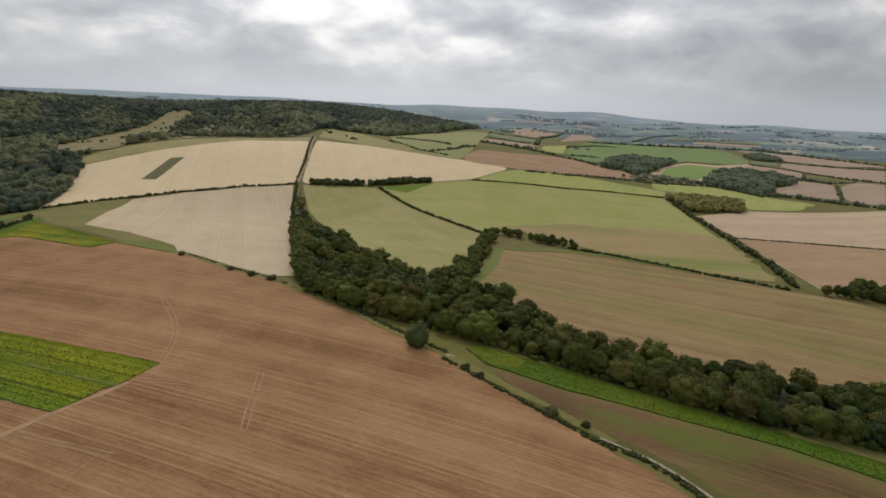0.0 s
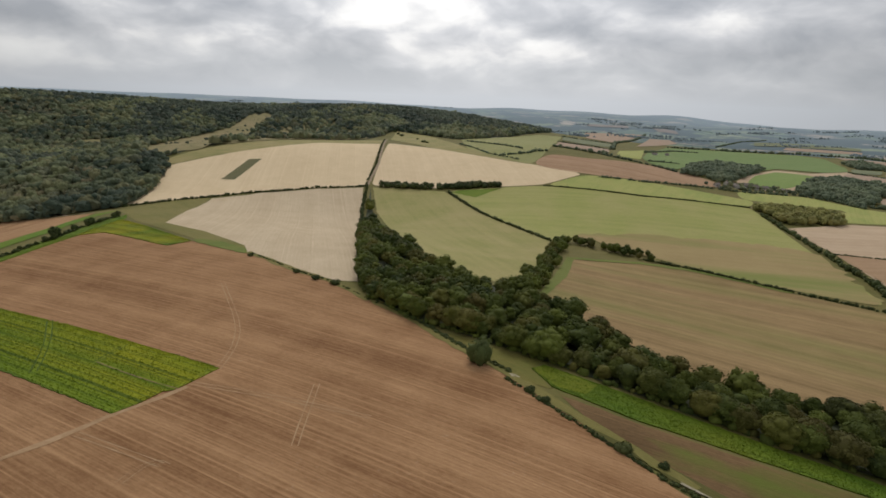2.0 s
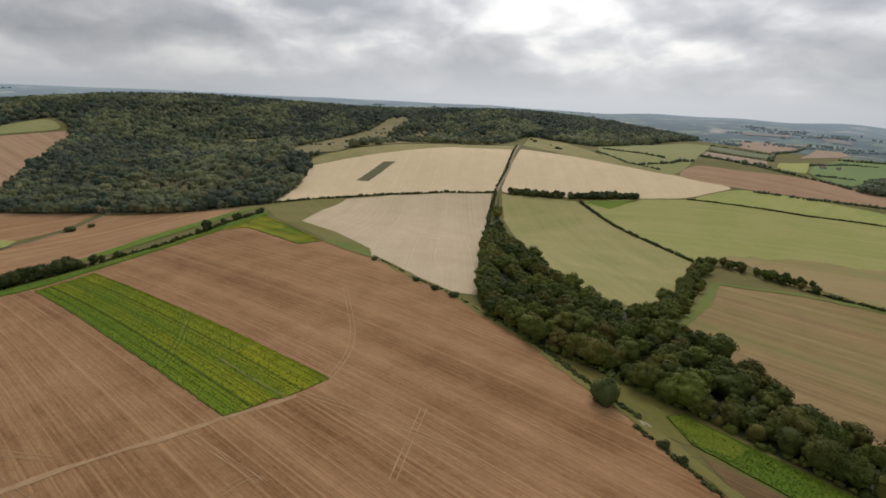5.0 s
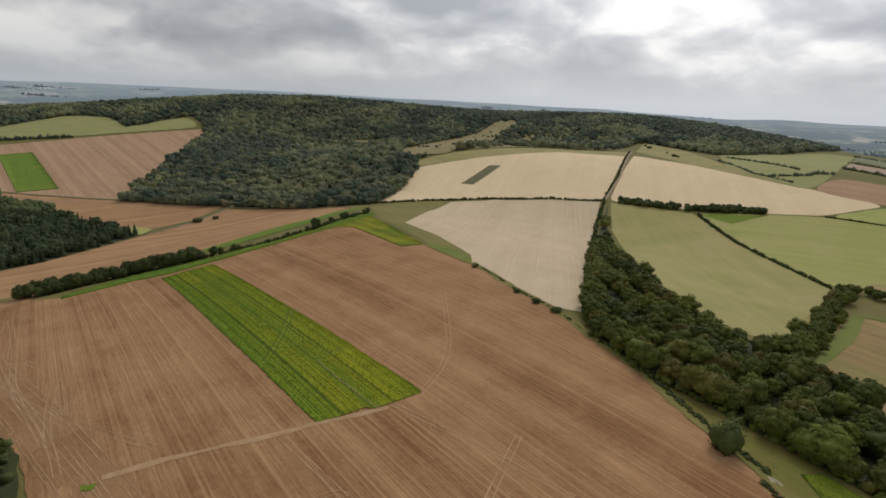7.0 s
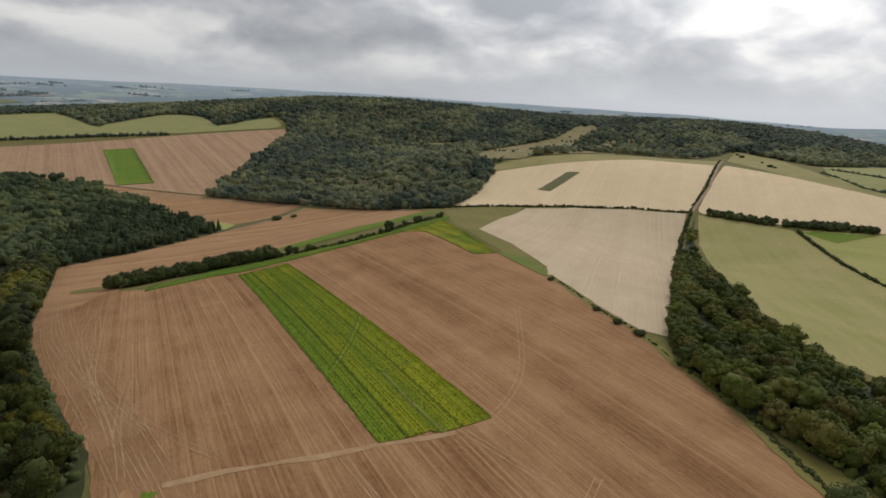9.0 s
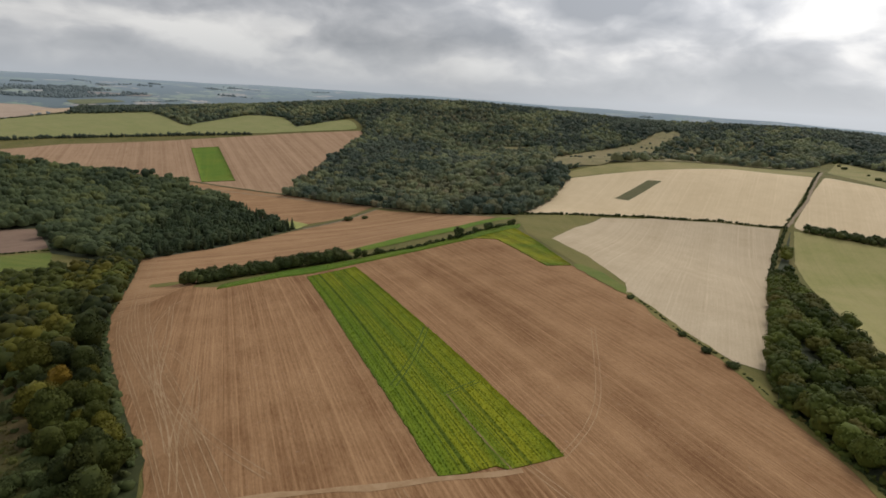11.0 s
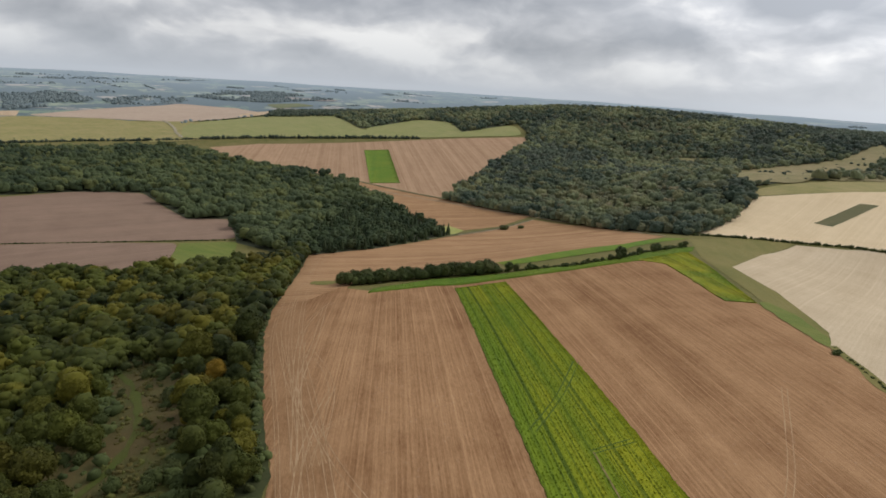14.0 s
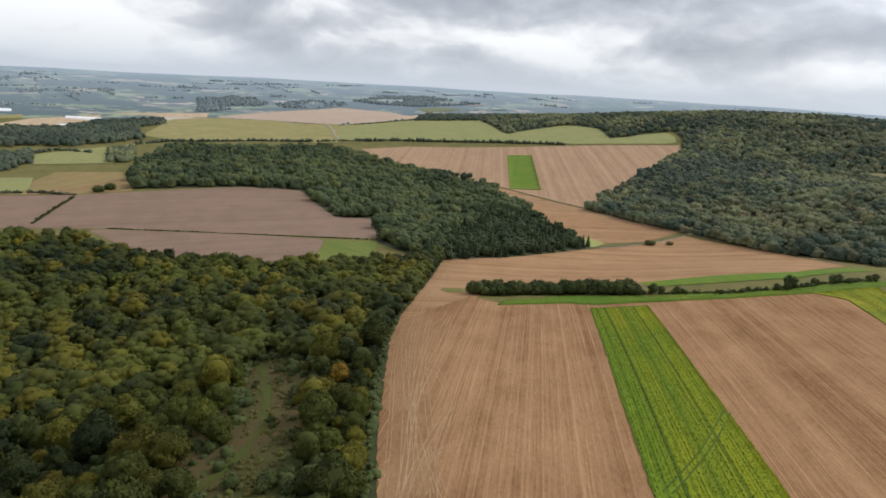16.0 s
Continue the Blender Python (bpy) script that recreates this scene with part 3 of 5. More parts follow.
field("field_6", [(-1470, 212), (-1485, 327), (-1334, 687), (-1236, 939), (-1206, 914), (-966, 642), (-885, 545), (-818, 501), (-1039, 399), (-1247, 251)], M_STUBBLE_FAR, "striped brown stubble field on a hillside", 0.5)
field("field_54", [(-1247, 251), (-1039, 399), (-818, 501), (-654, 545), (-650, 534), (-807, 486), (-968, 418), (-1150, 339), (-1200, 280)], M_STUBBLE_MID, "narrow stubble headland by a farm track", 0.34)
field("crop_strip_4", [(-1282, 523), (-1258, 572), (-967, 477), (-987, 428)], M_GREEN, "rectangular green crop block in stubble", 1.2, 12.0, 0.3, 1.0, "crop")
field("field_50", [(-1590, 90), (-2060, 80), (-2060, 240), (-1590, 240)], M_DOWN, "far pasture beside a track", 0.5)
field("field_7", [(-1657, 164), (-1924, 187), (-1977, 371), (-1910, 645), (-1581, 613), (-1375, 691), (-1541, 458)], M_SLOPE, "smooth green pasture on a far slope", 0.6, rounds=9)
field("field_8", [(-1562, 612), (-1617, 710), (-1612, 812), (-1522, 863), (-1373, 827), (-1369, 902), (-1363, 986), (-1247, 940), (-1354, 696)], M_SLOPE, "green sloping pasture under woods", 0.6, rounds=9)
field("field_53", [(-1940, 160), (-2140, 470), (-2060, 620), (-1890, 670), (-1840, 640)], M_SLOPE, "far pasture before a wood", 0.5, rounds=9)
field("field_9", [(-1668, -332), (-2119, -357), (-2215, -250), (-2169, -39), (-2000, 149), (-1647, 155), (-1631, -81), (-1588, -249)], M_DOWN, "yellowish far pasture", 0.6, rounds=9)
field("field_10", [(-2236, -243), (-2507, -57), (-2879, 233), (-2737, 458), (-2130, 493), (-2036, 341), (-2024, 187), (-2169, -39)], M_ROSE, "pale far arable field on a low dome", 0.7, rounds=9)
field("field_11", [(-876, -338), (-880, -219), (-922, -126), (-977, -17), (-968, 69), (-864, 93), (-787, 115), (-784, 165), (-669, 157), (-683, 12), (-697, -120), (-694, -251)], M_SOIL, "bare brown ploughed field between woods", 0.4, rounds=3)
field("field_12", [(-694, -145), (-680, 12), (-662, 99), (-567, 83), (-568, 9), (-601, -69)], M_SOIL, "narrow bare brown field", 0.4, rounds=3)
field("field_13", [(-659, 100), (-654, 155), (-543, 135), (-549, 80)], M_MEADOW, "small green field by a wood", 0.5)
field("field_14", [(-1145, -369), (-1243, -407), (-1459, -292), (-1338, -266), (-1169, -255)], M_SLOPE, "far green paddock", 0.5)
field("field_15", [(-1005, -401), (-1028, -368), (-1027, -323), (-916, -286), (-912, -356)], M_SLOPE, "far green meadow", 0.6)
field("field_16", [(-1002, -313), (-1078, -311), (-1082, -217), (-918, -158), (-884, -221), (-887, -306), (-885, -343), (-916, -286)], M_TAN, "scrubby brown far meadow", 0.45)
field("field_17", [(-428, 579), (-472, 696), (-492, 753), (-445, 831), (-398, 915), (-351, 1014), (-254, 1078), (-209, 787), (-273, 757), (-342, 695), (-385, 625)], M_PALE_UP, "pale ripe stubble on a rounded hill", 0.5, rounds=3)
field("field_18", [(-394, 729), (-400, 826), (-385, 837), (-378, 736)], M_STRIP, "dark fallow plot in pale stubble", 0.95, 10.0, 0.3)
field("field_19", [(-246, 1094), (-154, 1034), (-87, 976), (-9, 913), (97, 850), (36, 790), (-22, 786), (-109, 788), (-202, 790)], M_PALE_UP, "pale ripe stubble along a hill crest", 0.5, rounds=3)
field("field_20", [(-298, 457), (-341, 561), (-362, 647), (-325, 704), (-271, 753), (-211, 781), (-161, 580), (-83, 303), (-95, 301), (-130, 321), (-171, 350), (-183, 371), (-245, 426)], M_PALE, "pale chalky ploughed field", 0.4)
field("field_21", [(-399, 534), (-396, 612), (-365, 649), (-341, 561), (-298, 457), (-245, 426), (-183, 371), (-170, 347), (-238, 395), (-327, 458)], M_VERGE, "olive grass wedge beside chalky soil", 0.45)
field("field_22", [(-198, 784), (-148, 785), (-95, 772), (-35, 671), (37, 560), (24, 455), (12, 361), (-8, 352), (-31, 359), (-61, 408), (-118, 563), (-167, 682)], M_CROP, "olive green hillside field with dry streaks", 0.4)
field("field_23", [(-90, 776), (-22, 783), (36, 787), (162, 763), (300, 777), (286, 590), (270, 430), (216, 455), (161, 494), (118, 532), (85, 573), (50, 581), (37, 560), (-35, 671)], M_CROP_FLAT, "broad green hillside field", 0.4, rounds=3)
field("field_24", [(56, 586), (132, 604), (251, 595), (287, 579), (280, 497), (270, 430), (216, 455), (161, 494), (118, 532), (84, 569)], M_P5BARE, "bare brown lower part of a green field", 0.7, None, 2.6, rounds=3)
field("field_25", [(48, 490), (111, 499), (155, 489), (212, 446), (265, 412), (293, 399), (314, 378), (337, 344), (225, 206), (191, 217), (153, 215), (115, 222), (71, 232), (51, 267), (35, 304), (15, 317), (27, 382)], M_TAN, "weedy brown stubble field behind trees", 0.4)
field("field_26", [(48, 495), (54, 495), (42, 416), (24, 342), (15, 317), (27, 382)], M_MEADOW, "grass margin of a stubble field", 0.7)
field("field_27", [(39, 789), (97, 846), (176, 840), (325, 828), (300, 777), (162, 766)], M_PASTURE, "bright grass band below a crest", 0.5, rounds=3)
field("field_28", [(325, 828), (371, 838), (458, 826), (520, 806), (490, 768), (413, 755), (341, 732)], M_PASTURE, "bright grass beside a copse", 0.5, rounds=3)
field("field_29", [(303, 676), (406, 742), (609, 775), (742, 767), (368, 357), (345, 419), (295, 416), (299, 494), (306, 583)], M_PINK, "pale brown arable field", 0.4)
field("field_55", [(447, 555), (368, 359), (347, 419), (297, 418), (301, 494), (305, 575), (359, 569)], M_LOWER, "brown arable slope below a hedge", 0.75)
field("field_30", [(55, 975), (103, 954), (203, 979), (253, 966), (295, 957), (318, 898), (272, 878), (177, 845), (118, 846), (52, 869), (22, 894), (37, 939)], M_STUBBLE_FAR, "brown stubble field over a valley shoulder", 0.7, category="field", rounds=2)
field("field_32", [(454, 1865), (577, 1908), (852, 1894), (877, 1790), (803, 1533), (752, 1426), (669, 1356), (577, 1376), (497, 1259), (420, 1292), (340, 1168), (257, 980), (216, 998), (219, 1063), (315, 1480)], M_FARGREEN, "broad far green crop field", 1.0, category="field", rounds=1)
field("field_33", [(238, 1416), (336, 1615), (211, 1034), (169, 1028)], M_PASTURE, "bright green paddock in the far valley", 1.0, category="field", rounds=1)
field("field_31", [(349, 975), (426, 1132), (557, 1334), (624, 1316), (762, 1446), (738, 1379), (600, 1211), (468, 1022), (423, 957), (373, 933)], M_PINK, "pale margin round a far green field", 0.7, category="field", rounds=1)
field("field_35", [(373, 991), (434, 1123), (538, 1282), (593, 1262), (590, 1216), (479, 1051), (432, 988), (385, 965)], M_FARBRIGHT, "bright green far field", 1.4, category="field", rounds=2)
field("field_40", [(291, 2669), (419, 2722), (561, 2729), (404, 2173), (285, 1840), (211, 1889)], M_FARROSE, "far rosy brown arable field", 1.0, category="field", rounds=1)
field("field_41", [(517, 2407), (589, 2384), (564, 2166), (462, 1980), (342, 1759)], M_FARROSE, "far rosy brown field by a hedge", 1.0, category="field", rounds=1)
field("field_42", [(97, 1445), (156, 1430), (214, 1412), (155, 1027), (126, 1031), (66, 1103)], M_FARROSE, "far striped brown field between hedges", 1.0, category="field", rounds=1)
field("field_43", [(127, 1704), (185, 1747), (267, 1721), (228, 1513), (160, 1510), (110, 1537)], M_FARDULL, "far grey-green meadow between hedges", 1.0, category="field", rounds=1)
field("field_34", [(949, 1895), (1064, 1779), (1182, 1545), (1145, 1495), (998, 1467), (918, 1554), (973, 1679), (932, 1744)], M_FARROSE, "long far brown field below a tree belt", 1.0, category="field", rounds=1)
field("field_44", [(877, 1496), (965, 1417), (1075, 1401), (835, 1081), (797, 1131), (788, 1243), (798, 1370)], M_FARROSE, "far brown sloping field", 1.0, category="field", rounds=1)
field("field_36", [(720, 1371), (775, 1333), (761, 1220), (694, 1108), (671, 1136), (660, 1189), (625, 1214)], M_FARROSE, "far brown field beside a wood", 1.0, category="field", rounds=1)
field("field_51", [(562, 967), (609, 997), (649, 1058), (691, 1036), (687, 1007), (599, 852), (577, 884), (533, 909)], M_FARROSE, "rosy arable field by a far farm", 1.0, category="field", rounds=1)
field("field_57", [(692, 994), (770, 1069), (802, 1038), (631, 806), (612, 833), (610, 862)], M_FARROSE, "brown arable field beyond a far farm", 1.0, category="field", rounds=1)
field("field_58", [(319, 887), (439, 934), (490, 871), (546, 822), (527, 803), (428, 785), (452, 850), (373, 844), (306, 824)], M_PASTURE, "bright valley meadow below woods", 0.5, category="field", rounds=2)
field("field_60", [(809, 1523), (863, 1490), (797, 1383), (753, 1414)], M_FARDULL, "dull green paddock at a wood corner", 1.0, category="field", rounds=1)
field("field_59", [(967, 2256), (1175, 2170), (1124, 2054), (897, 2115)], M_FARROSE, "far brown strip beyond a belt of trees", 1.0, category="field", rounds=1)
field("field_61", [(943, 2490), (1139, 2493), (1267, 2344), (1192, 2202), (981, 2291), (857, 2257)], M_FARDULL, "far green strip on a valley side", 1.0, category="field", rounds=1)
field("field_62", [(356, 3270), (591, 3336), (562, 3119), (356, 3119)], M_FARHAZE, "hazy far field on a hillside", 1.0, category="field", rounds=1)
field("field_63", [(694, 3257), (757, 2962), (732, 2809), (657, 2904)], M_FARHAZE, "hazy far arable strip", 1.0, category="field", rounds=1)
field("field_64", [(-124, 1249), (-92, 1304), (-16, 1419), (60, 1620), (123, 1695), (95, 1466), (55, 1035), (39, 949), (22, 894), (-9, 921), (-48, 962), (-93, 1036)], M_SLOPE, "rough green pasture on a valley side", 0.6, category="field", rounds=2)
field("field_45", [(-1717, -739), (-1799, -702), (-1954, -699), (-2171, -574), (-2013, -539), (-1754, -607)], M_PINK, "far bare field with polytunnels", 0.8)
field("field_46", [(-2243, -560), (-2376, -273), (-2212, -258), (-2200, -392)], M_PINK, "far bare arable strip", 0.8)
field("field_47", [(-1917, -834), (-2075, -762), (-1977, -723), (-1843, -799)], M_DOWN, "far dry meadow", 0.8)
field("field_48", [(-86, 768), (-76, 774), (-21, 778), (-51, 743)], M_GREEN, "small green plot beside a copse", 0.7)
field("crop_strip_5", [(11, 213), (16, 218), (28, 212), (59, 195), (86, 181), (111, 171), (145, 159), (177, 148), (163, 134), (135, 147), (113, 159), (81, 169), (45, 182), (18, 198)], M_LUSH, "bright green crop strip below a tree belt", 0.36, 6.0, 0.14, 1.0, "crop")
field("field_37", [(20, 193), (45, 180), (80, 167), (112, 157), (134, 145), (150, 138), (109, 108), (76, 122), (62, 145), (50, 153), (31, 170)], M_BARE, "bare weedy ground beside a chalk track", 0.2, 7.0)
field("field_38", [(-25, 240), (-10, 234), (15, 221), (11, 213), (18, 196), (3, 202), (-14, 218)], M_CORNER, "rough grass corner under trees", 0.2, 7.0)
field("hill_grass_1", [(-496, 753), (-512, 790), (-488, 860), (-443, 955), (-393, 1060), (-295, 1160), (-270, 1190), (-254, 1078), (-351, 1014), (-398, 915), (-445, 831)], M_DOWN, "dry grass edge over a pale field", 0.45, category="grass", rounds=3)
field("hill_grass_2", [(-267, 1192), (-300, 1415), (-193, 1300), (-93, 1035), (-10, 940), (35, 886), (97, 850), (-9, 913), (-87, 976), (-154, 1034)], M_DOWN, "dry downland grass on a crest", 0.45, category="grass", rounds=3)
SCAR = [(-532, 826), (-788, 1197), (-761, 1325), (-723, 1440), (-743, 1642), (-691, 1580), (-674, 1412), (-509, 957), (-486, 840)]
field("hill_grass_7", [(x - 26, y - 20) for x, y in SCAR], M_SCAR, "rough grass below a hillside clearing", 1.0, category="grass", rounds=2)
field("hill_grass_3", SCAR, M_SCAR, "dry grass clearing between hillside woods", 1.2, category="grass", rounds=3)
CLEAR = [(-165, 50), (-198, 53), (-222, 58), (-268, 58), (-312, 53), (-308, 70), (-266, 76), (-226, 73), (-165, 70)]
field("glade", [(-160, 36), (-240, 40), (-325, 50), (-318, 76), (-260, 84), (-160, 80)], M_GLADE, "rough grass glade in a wood", 0.7, 6.0, category="grass")
ribbon("glade_path", [(-186, 42), (-196, 46), (-204, 55), (-216, 61), (-240, 65), (-264, 64), (-290, 61), (-305, 58), (-325, 48)], 2.8, M_PATHGRASS, "green mown grass path through a glade", 0.62, "path", 0.3)

ribbon("grass_verge", [(-171, 351), (-122, 313), (-92, 296), (-68, 273)], 5.0, M_VERGE, "olive grass verge along a field edge", 0.34, "verge", 0.2)
ribbon("grass_verge", [(x + 3.2, y + 2.6) for x, y in [(-70, 271), (-42, 245), (-18, 218), (3, 198), (17, 181), (33, 163), (50, 145)]], 4.6, M_VERGE, "rough yellowish grass verge beside a field", 0.36, "verge", 0.25)
ribbon("grass_verge", [(14, 190), (33, 168), (49, 151), (60, 144), (68, 135), (74, 122)], 5.0, M_TRACKSIDE, "dark rough grass beside a chalk track", 0.3, "verge", 0.3)
ribbon("track_1", [(3, 202), (17, 186), (33, 167), (49, 149), (60, 142), (67, 134), (72, 123)][3:], 1.0, M_CHALK, "white chalk track beside a field", 0.42, "track", 0.5)


def ruts(name, line, mat, label, gap=1.8, width=0.34, lift=0.25):
    """Two wheel ruts side by side."""
    c = resample(line, 8.0)
    for _ in range(4):
        c[1:-1] = (c[:-2] + 2 * c[1:-1] + c[2:]) / 4
    d = np.gradient(c, axis=0)
    d /= np.linalg.norm(d, axis=1)[:, None]
    side = np.stack([-d[:, 1], d[:, 0]], -1) * gap / 2
    for k in (-1, 1):
        ribbon(name, (c + k * side).tolist(), width, mat, label, lift, "wheel marks", 0.35)


EDGE_LINE = resample([(-120, 84), (-146, 91)] + [(-178, 97), (-216, 102), (-248, 108), (-306, 119), (-354, 132), (-418, 155), (-566, 209)], 8.0)
for _ in range(30):
    EDGE_LINE[1:-1] = (EDGE_LINE[:-2] + 2 * EDGE_LINE[1:-1] + EDGE_LINE[2:]) / 4
EDGE_DIR = np.gradient(EDGE_LINE, axis=0)
EDGE_DIR /= np.linalg.norm(EDGE_DIR, axis=1)[:, None]
EDGE_OUT = np.stack([EDGE_DIR[:, 1], -EDGE_DIR[:, 0]], -1)
field("headland", (EDGE_LINE + EDGE_OUT * 1.5).tolist() + (EDGE_LINE + EDGE_OUT * 17.0).tolist()[::-1], M_HEADLAND, "turned brown headland beside a wood", 0.36, 5.0, 1.6)
for q, wide in ((3.0, 1.2), (8.2, 1.9), (11.0, 1.4), (16.0, 1.9)):
    ruts("wheel_mark", (EDGE_LINE + EDGE_OUT * q + np.sin(np.arange(len(EDGE_LINE)) * 0.4 + q)[:, None] * EDGE_OUT * 0.5).tolist(), M_WHEEL, "faint pale headland ruts beside a wood", wide, 0.24, 0.30)
ribbon("track_2", [(-144, 102), (-141, 109), (-127, 127), (-120, 138), (-114, 148), (-102, 168), (-99, 182), (-100, 201), (-110, 221), (-152, 284)][:6], 2.4, M_WHEEL, "worn pale headland track over stubble", 0.27)
for mark in ([(-117, 138), (-84, 127)], [(-103, 171), (-68, 165), (-38, 159)], [(-177, 103), (-220, 114), (-260, 123), (-313, 140), (-352, 167)], [(-177, 104), (-207, 117), (-225, 129)], [(-54, 140), (-59, 164), (-61, 177)], [(-156, 97), (-177, 106), (-223, 115), (-282, 132)], [(-139, 110), (-127, 127), (-120, 138), (-114, 148), (-102, 168), (-99, 182), (-100, 201), (-110, 221), (-152, 284)][5:]):
    ruts("wheel_mark", mark, M_WHEEL, "faint pale wheel ruts on stubble")
for u in (0.2, 0.62):
    a, b = np.array((-344, 246)) * (1 - u) + np.array((-342, 284)) * u, np.array((-115, 149)) * (1 - u) + np.array((-99, 183)) * u
    ruts("wheel_mark", [a.tolist(), (a * 0.97 + b * 0.03).tolist(), (a * 0.01 + b * 0.99).tolist()], M_DARKTRACK, "dark drill gaps along a crop strip", 1.7, 0.2, 0.48)
ribbon("track_3", [(-273, 1190), (-218, 898), (-207, 789)], 3.4, M_TRACK, "pale earth track up a hill", 0.8)
ribbon("grass_bank", [(-1247, 252), (-1039, 399), (-818, 500), (-654, 540), (-560, 552)], 5.5, M_STRIP, "dark grassy bank between stubble fields", 0.75, "verge", 0.3)
ribbon("grass_bank", [(-640, 532), (-627, 471), (-620, 402), (-600, 340), (-590, 300)], 5.0, M_STRIP, "dark grassy bank beside a farm track", 0.5, "verge", 0.3)
ribbon("track_4", [(-1162, 296), (-996, 386), (-807, 486), (-654, 535), (-542, 553), (-427, 534)], 3.0, M_TRACK, "earth farm track between stubble fields", 0.5)
ribbon("track_5", [(-636, 527), (-622, 471), (-615, 402)], 2.6, M_TRACK, "earth farm track past a bush", 0.5)
ruts("wheel_mark", [(-164, 174), (-176, 194), (-203, 225)], M_DARKTRACK, "dark wheel ruts crushed through the crop", 2.2, 0.55, 0.51)
ruts("wheel_mark", [(-147, 183), (-147, 199)], M_DARKTRACK, "short dark wheel ruts in the crop", 1.8, 0.42, 0.51)
ribbon("bare_patch", [(-104, 166), (-114, 169), (-126, 174), (-137, 178.5), (-147, 183.5)], 0.5, M_GAP, "narrow bare gap between crop rows", 0.49, "track", 0.5)

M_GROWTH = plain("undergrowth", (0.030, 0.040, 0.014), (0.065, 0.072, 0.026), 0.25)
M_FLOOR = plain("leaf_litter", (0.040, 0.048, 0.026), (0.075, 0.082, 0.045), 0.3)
# ---- trees ----
_bm = bmesh.new()
bmesh.ops.create_icosphere(_bm, subdivisions=2, radius=1.0)
ICO_V = np.array([v.co[:] for v in _bm.verts])
ICO_F = np.array([[v.index for v in f.verts] for f in _bm.faces])
_bm.free()


_bm = bmesh.new()
bmesh.ops.create_icosphere(_bm, subdivisions=1, radius=1.0)
ICO1_V = np.array([v.co[:] for v in _bm.verts])
ICO1_F = np.array([[v.index for v in f.verts] for f in _bm.faces])
_bm.free()


def lump(rng, center, radii, rough=0.16, fine=True):
    base, faces = (ICO_V, ICO_F) if fine else (ICO1_V, ICO1_F)
    return base * (1 + rng.normal(0, rough, len(base)))[:, None] * radii + center, faces


def sprays(rng, centers, radii, n, size, low=-0.35, tilt=0.24, share=None):
    """Leaf sprays: small tilted four-cornered tufts over the lobes of a crown."""
    k = rng.choice(len(centers), n, p=share)
    d = rng.normal(size=(n, 3))
    d[:, 2] = np.abs(d[:, 2]) * np.where(rng.random(n) < 0.8, 1, low * 2) + (0.8 if low > 0 else 0.0)
    d /= np.linalg.norm(d, axis=1)[:, None]
    p = centers[k] + d * radii[k] * rng.uniform(0.86, 1.12, n)[:, None]
    nrm = d + rng.normal(0, tilt, (n, 3))
    nrm /= np.linalg.norm(nrm, axis=1)[:, None]
    t = np.cross(nrm, rng.normal(size=(n, 3)))
    t /= np.linalg.norm(t, axis=1)[:, None]
    b = np.cross(nrm, t)
    s = size * rng.uniform(0.55, 1.35, n)[:, None]
    v = np.stack([p + t * s, p + b * s * 0.7, p - t * s, p - b * s * 0.7], 1).reshape(-1, 3)
    i = np.arange(n)[:, None] * 4
    f = np.concatenate([i + [0, 1, 2], i + [0, 2, 3]])
    return v, f


def joined(parts):
    vs, fs, o = [], [], 0
    for v, f in parts:
        vs.append(v)
        fs.append(np.asarray(f) + o)
        o += len(v)
    return np.concatenate(vs), np.concatenate(fs)


def crown(seed, h, lobes, n, size, squat=1.0, fine=True, tilt=0.24):
    """A broad domed crown of billowing lobes for a tree of height h, with leaf sprays over their outer faces."""
    rng = np.random.default_rng(seed)
    R = h * 0.46 * squat
    c, r = [(0, 0, h * 0.46)], [(R * 0.84, R * 0.84, h * 0.41)]
    lean = rng.uniform(0, 6.28)
    for i in range(lobes):
        e = 1.0 - 1.5 * (i + 0.5) / lobes + rng.uniform(-0.1, 0.1)
        e = min(e, 0.97)
        a = i * 2.399 + rng.uniform(-0.4, 0.4)
        q = R * 0.60 * math.sqrt(1 - e * e) * (1 + 0.22 * math.cos(a - lean)) * rng.uniform(0.85, 1.12)
        c.append((q * math.cos(a), q * math.sin(a), h * (0.48 + 0.26 * e + rng.uniform(-0.04, 0.06))))
        w = R * rng.uniform(0.28, 0.50) * (1.0 if lobes > 8 else 1.2)
        r.append((w, w, w * rng.uniform(0.75, 0.95)))
    c, r = np.array(c), np.array(r)
    parts = [lump(rng, ci, ri * (0.95 if k == 0 else 0.84), 0.10, fine and k == 0) for k, (ci, ri) in enumerate(zip(c, r))]
    v, f = sprays(rng, c, r, n * 3, size, -0.2, tilt)
    mid = v.reshape(-1, 4, 3).mean(1)
    hidden = np.zeros(len(mid), bool)
    for ci, ri in zip(c, r):
        hidden |= (((mid - ci) / (ri * 0.9)) ** 2).sum(1) < 1
    keep = np.flatnonzero(~hidden)[:n]
    v = v.reshape(-1, 4, 3)[keep].reshape(-1, 3)
    i = np.arange(len(keep))[:, None] * 4
    parts.append((v, np.concatenate([i + [0, 1, 2], i + [0, 2, 3]])))
    return joined(parts)


def dome(rng, center, radii, rough):
    """A lump without its hidden underside."""
    v, f = lump(rng, center, radii, rough, False)
    up = ICO1_V[f].mean(1)[:, 2] > -0.35
    return v, f[up]


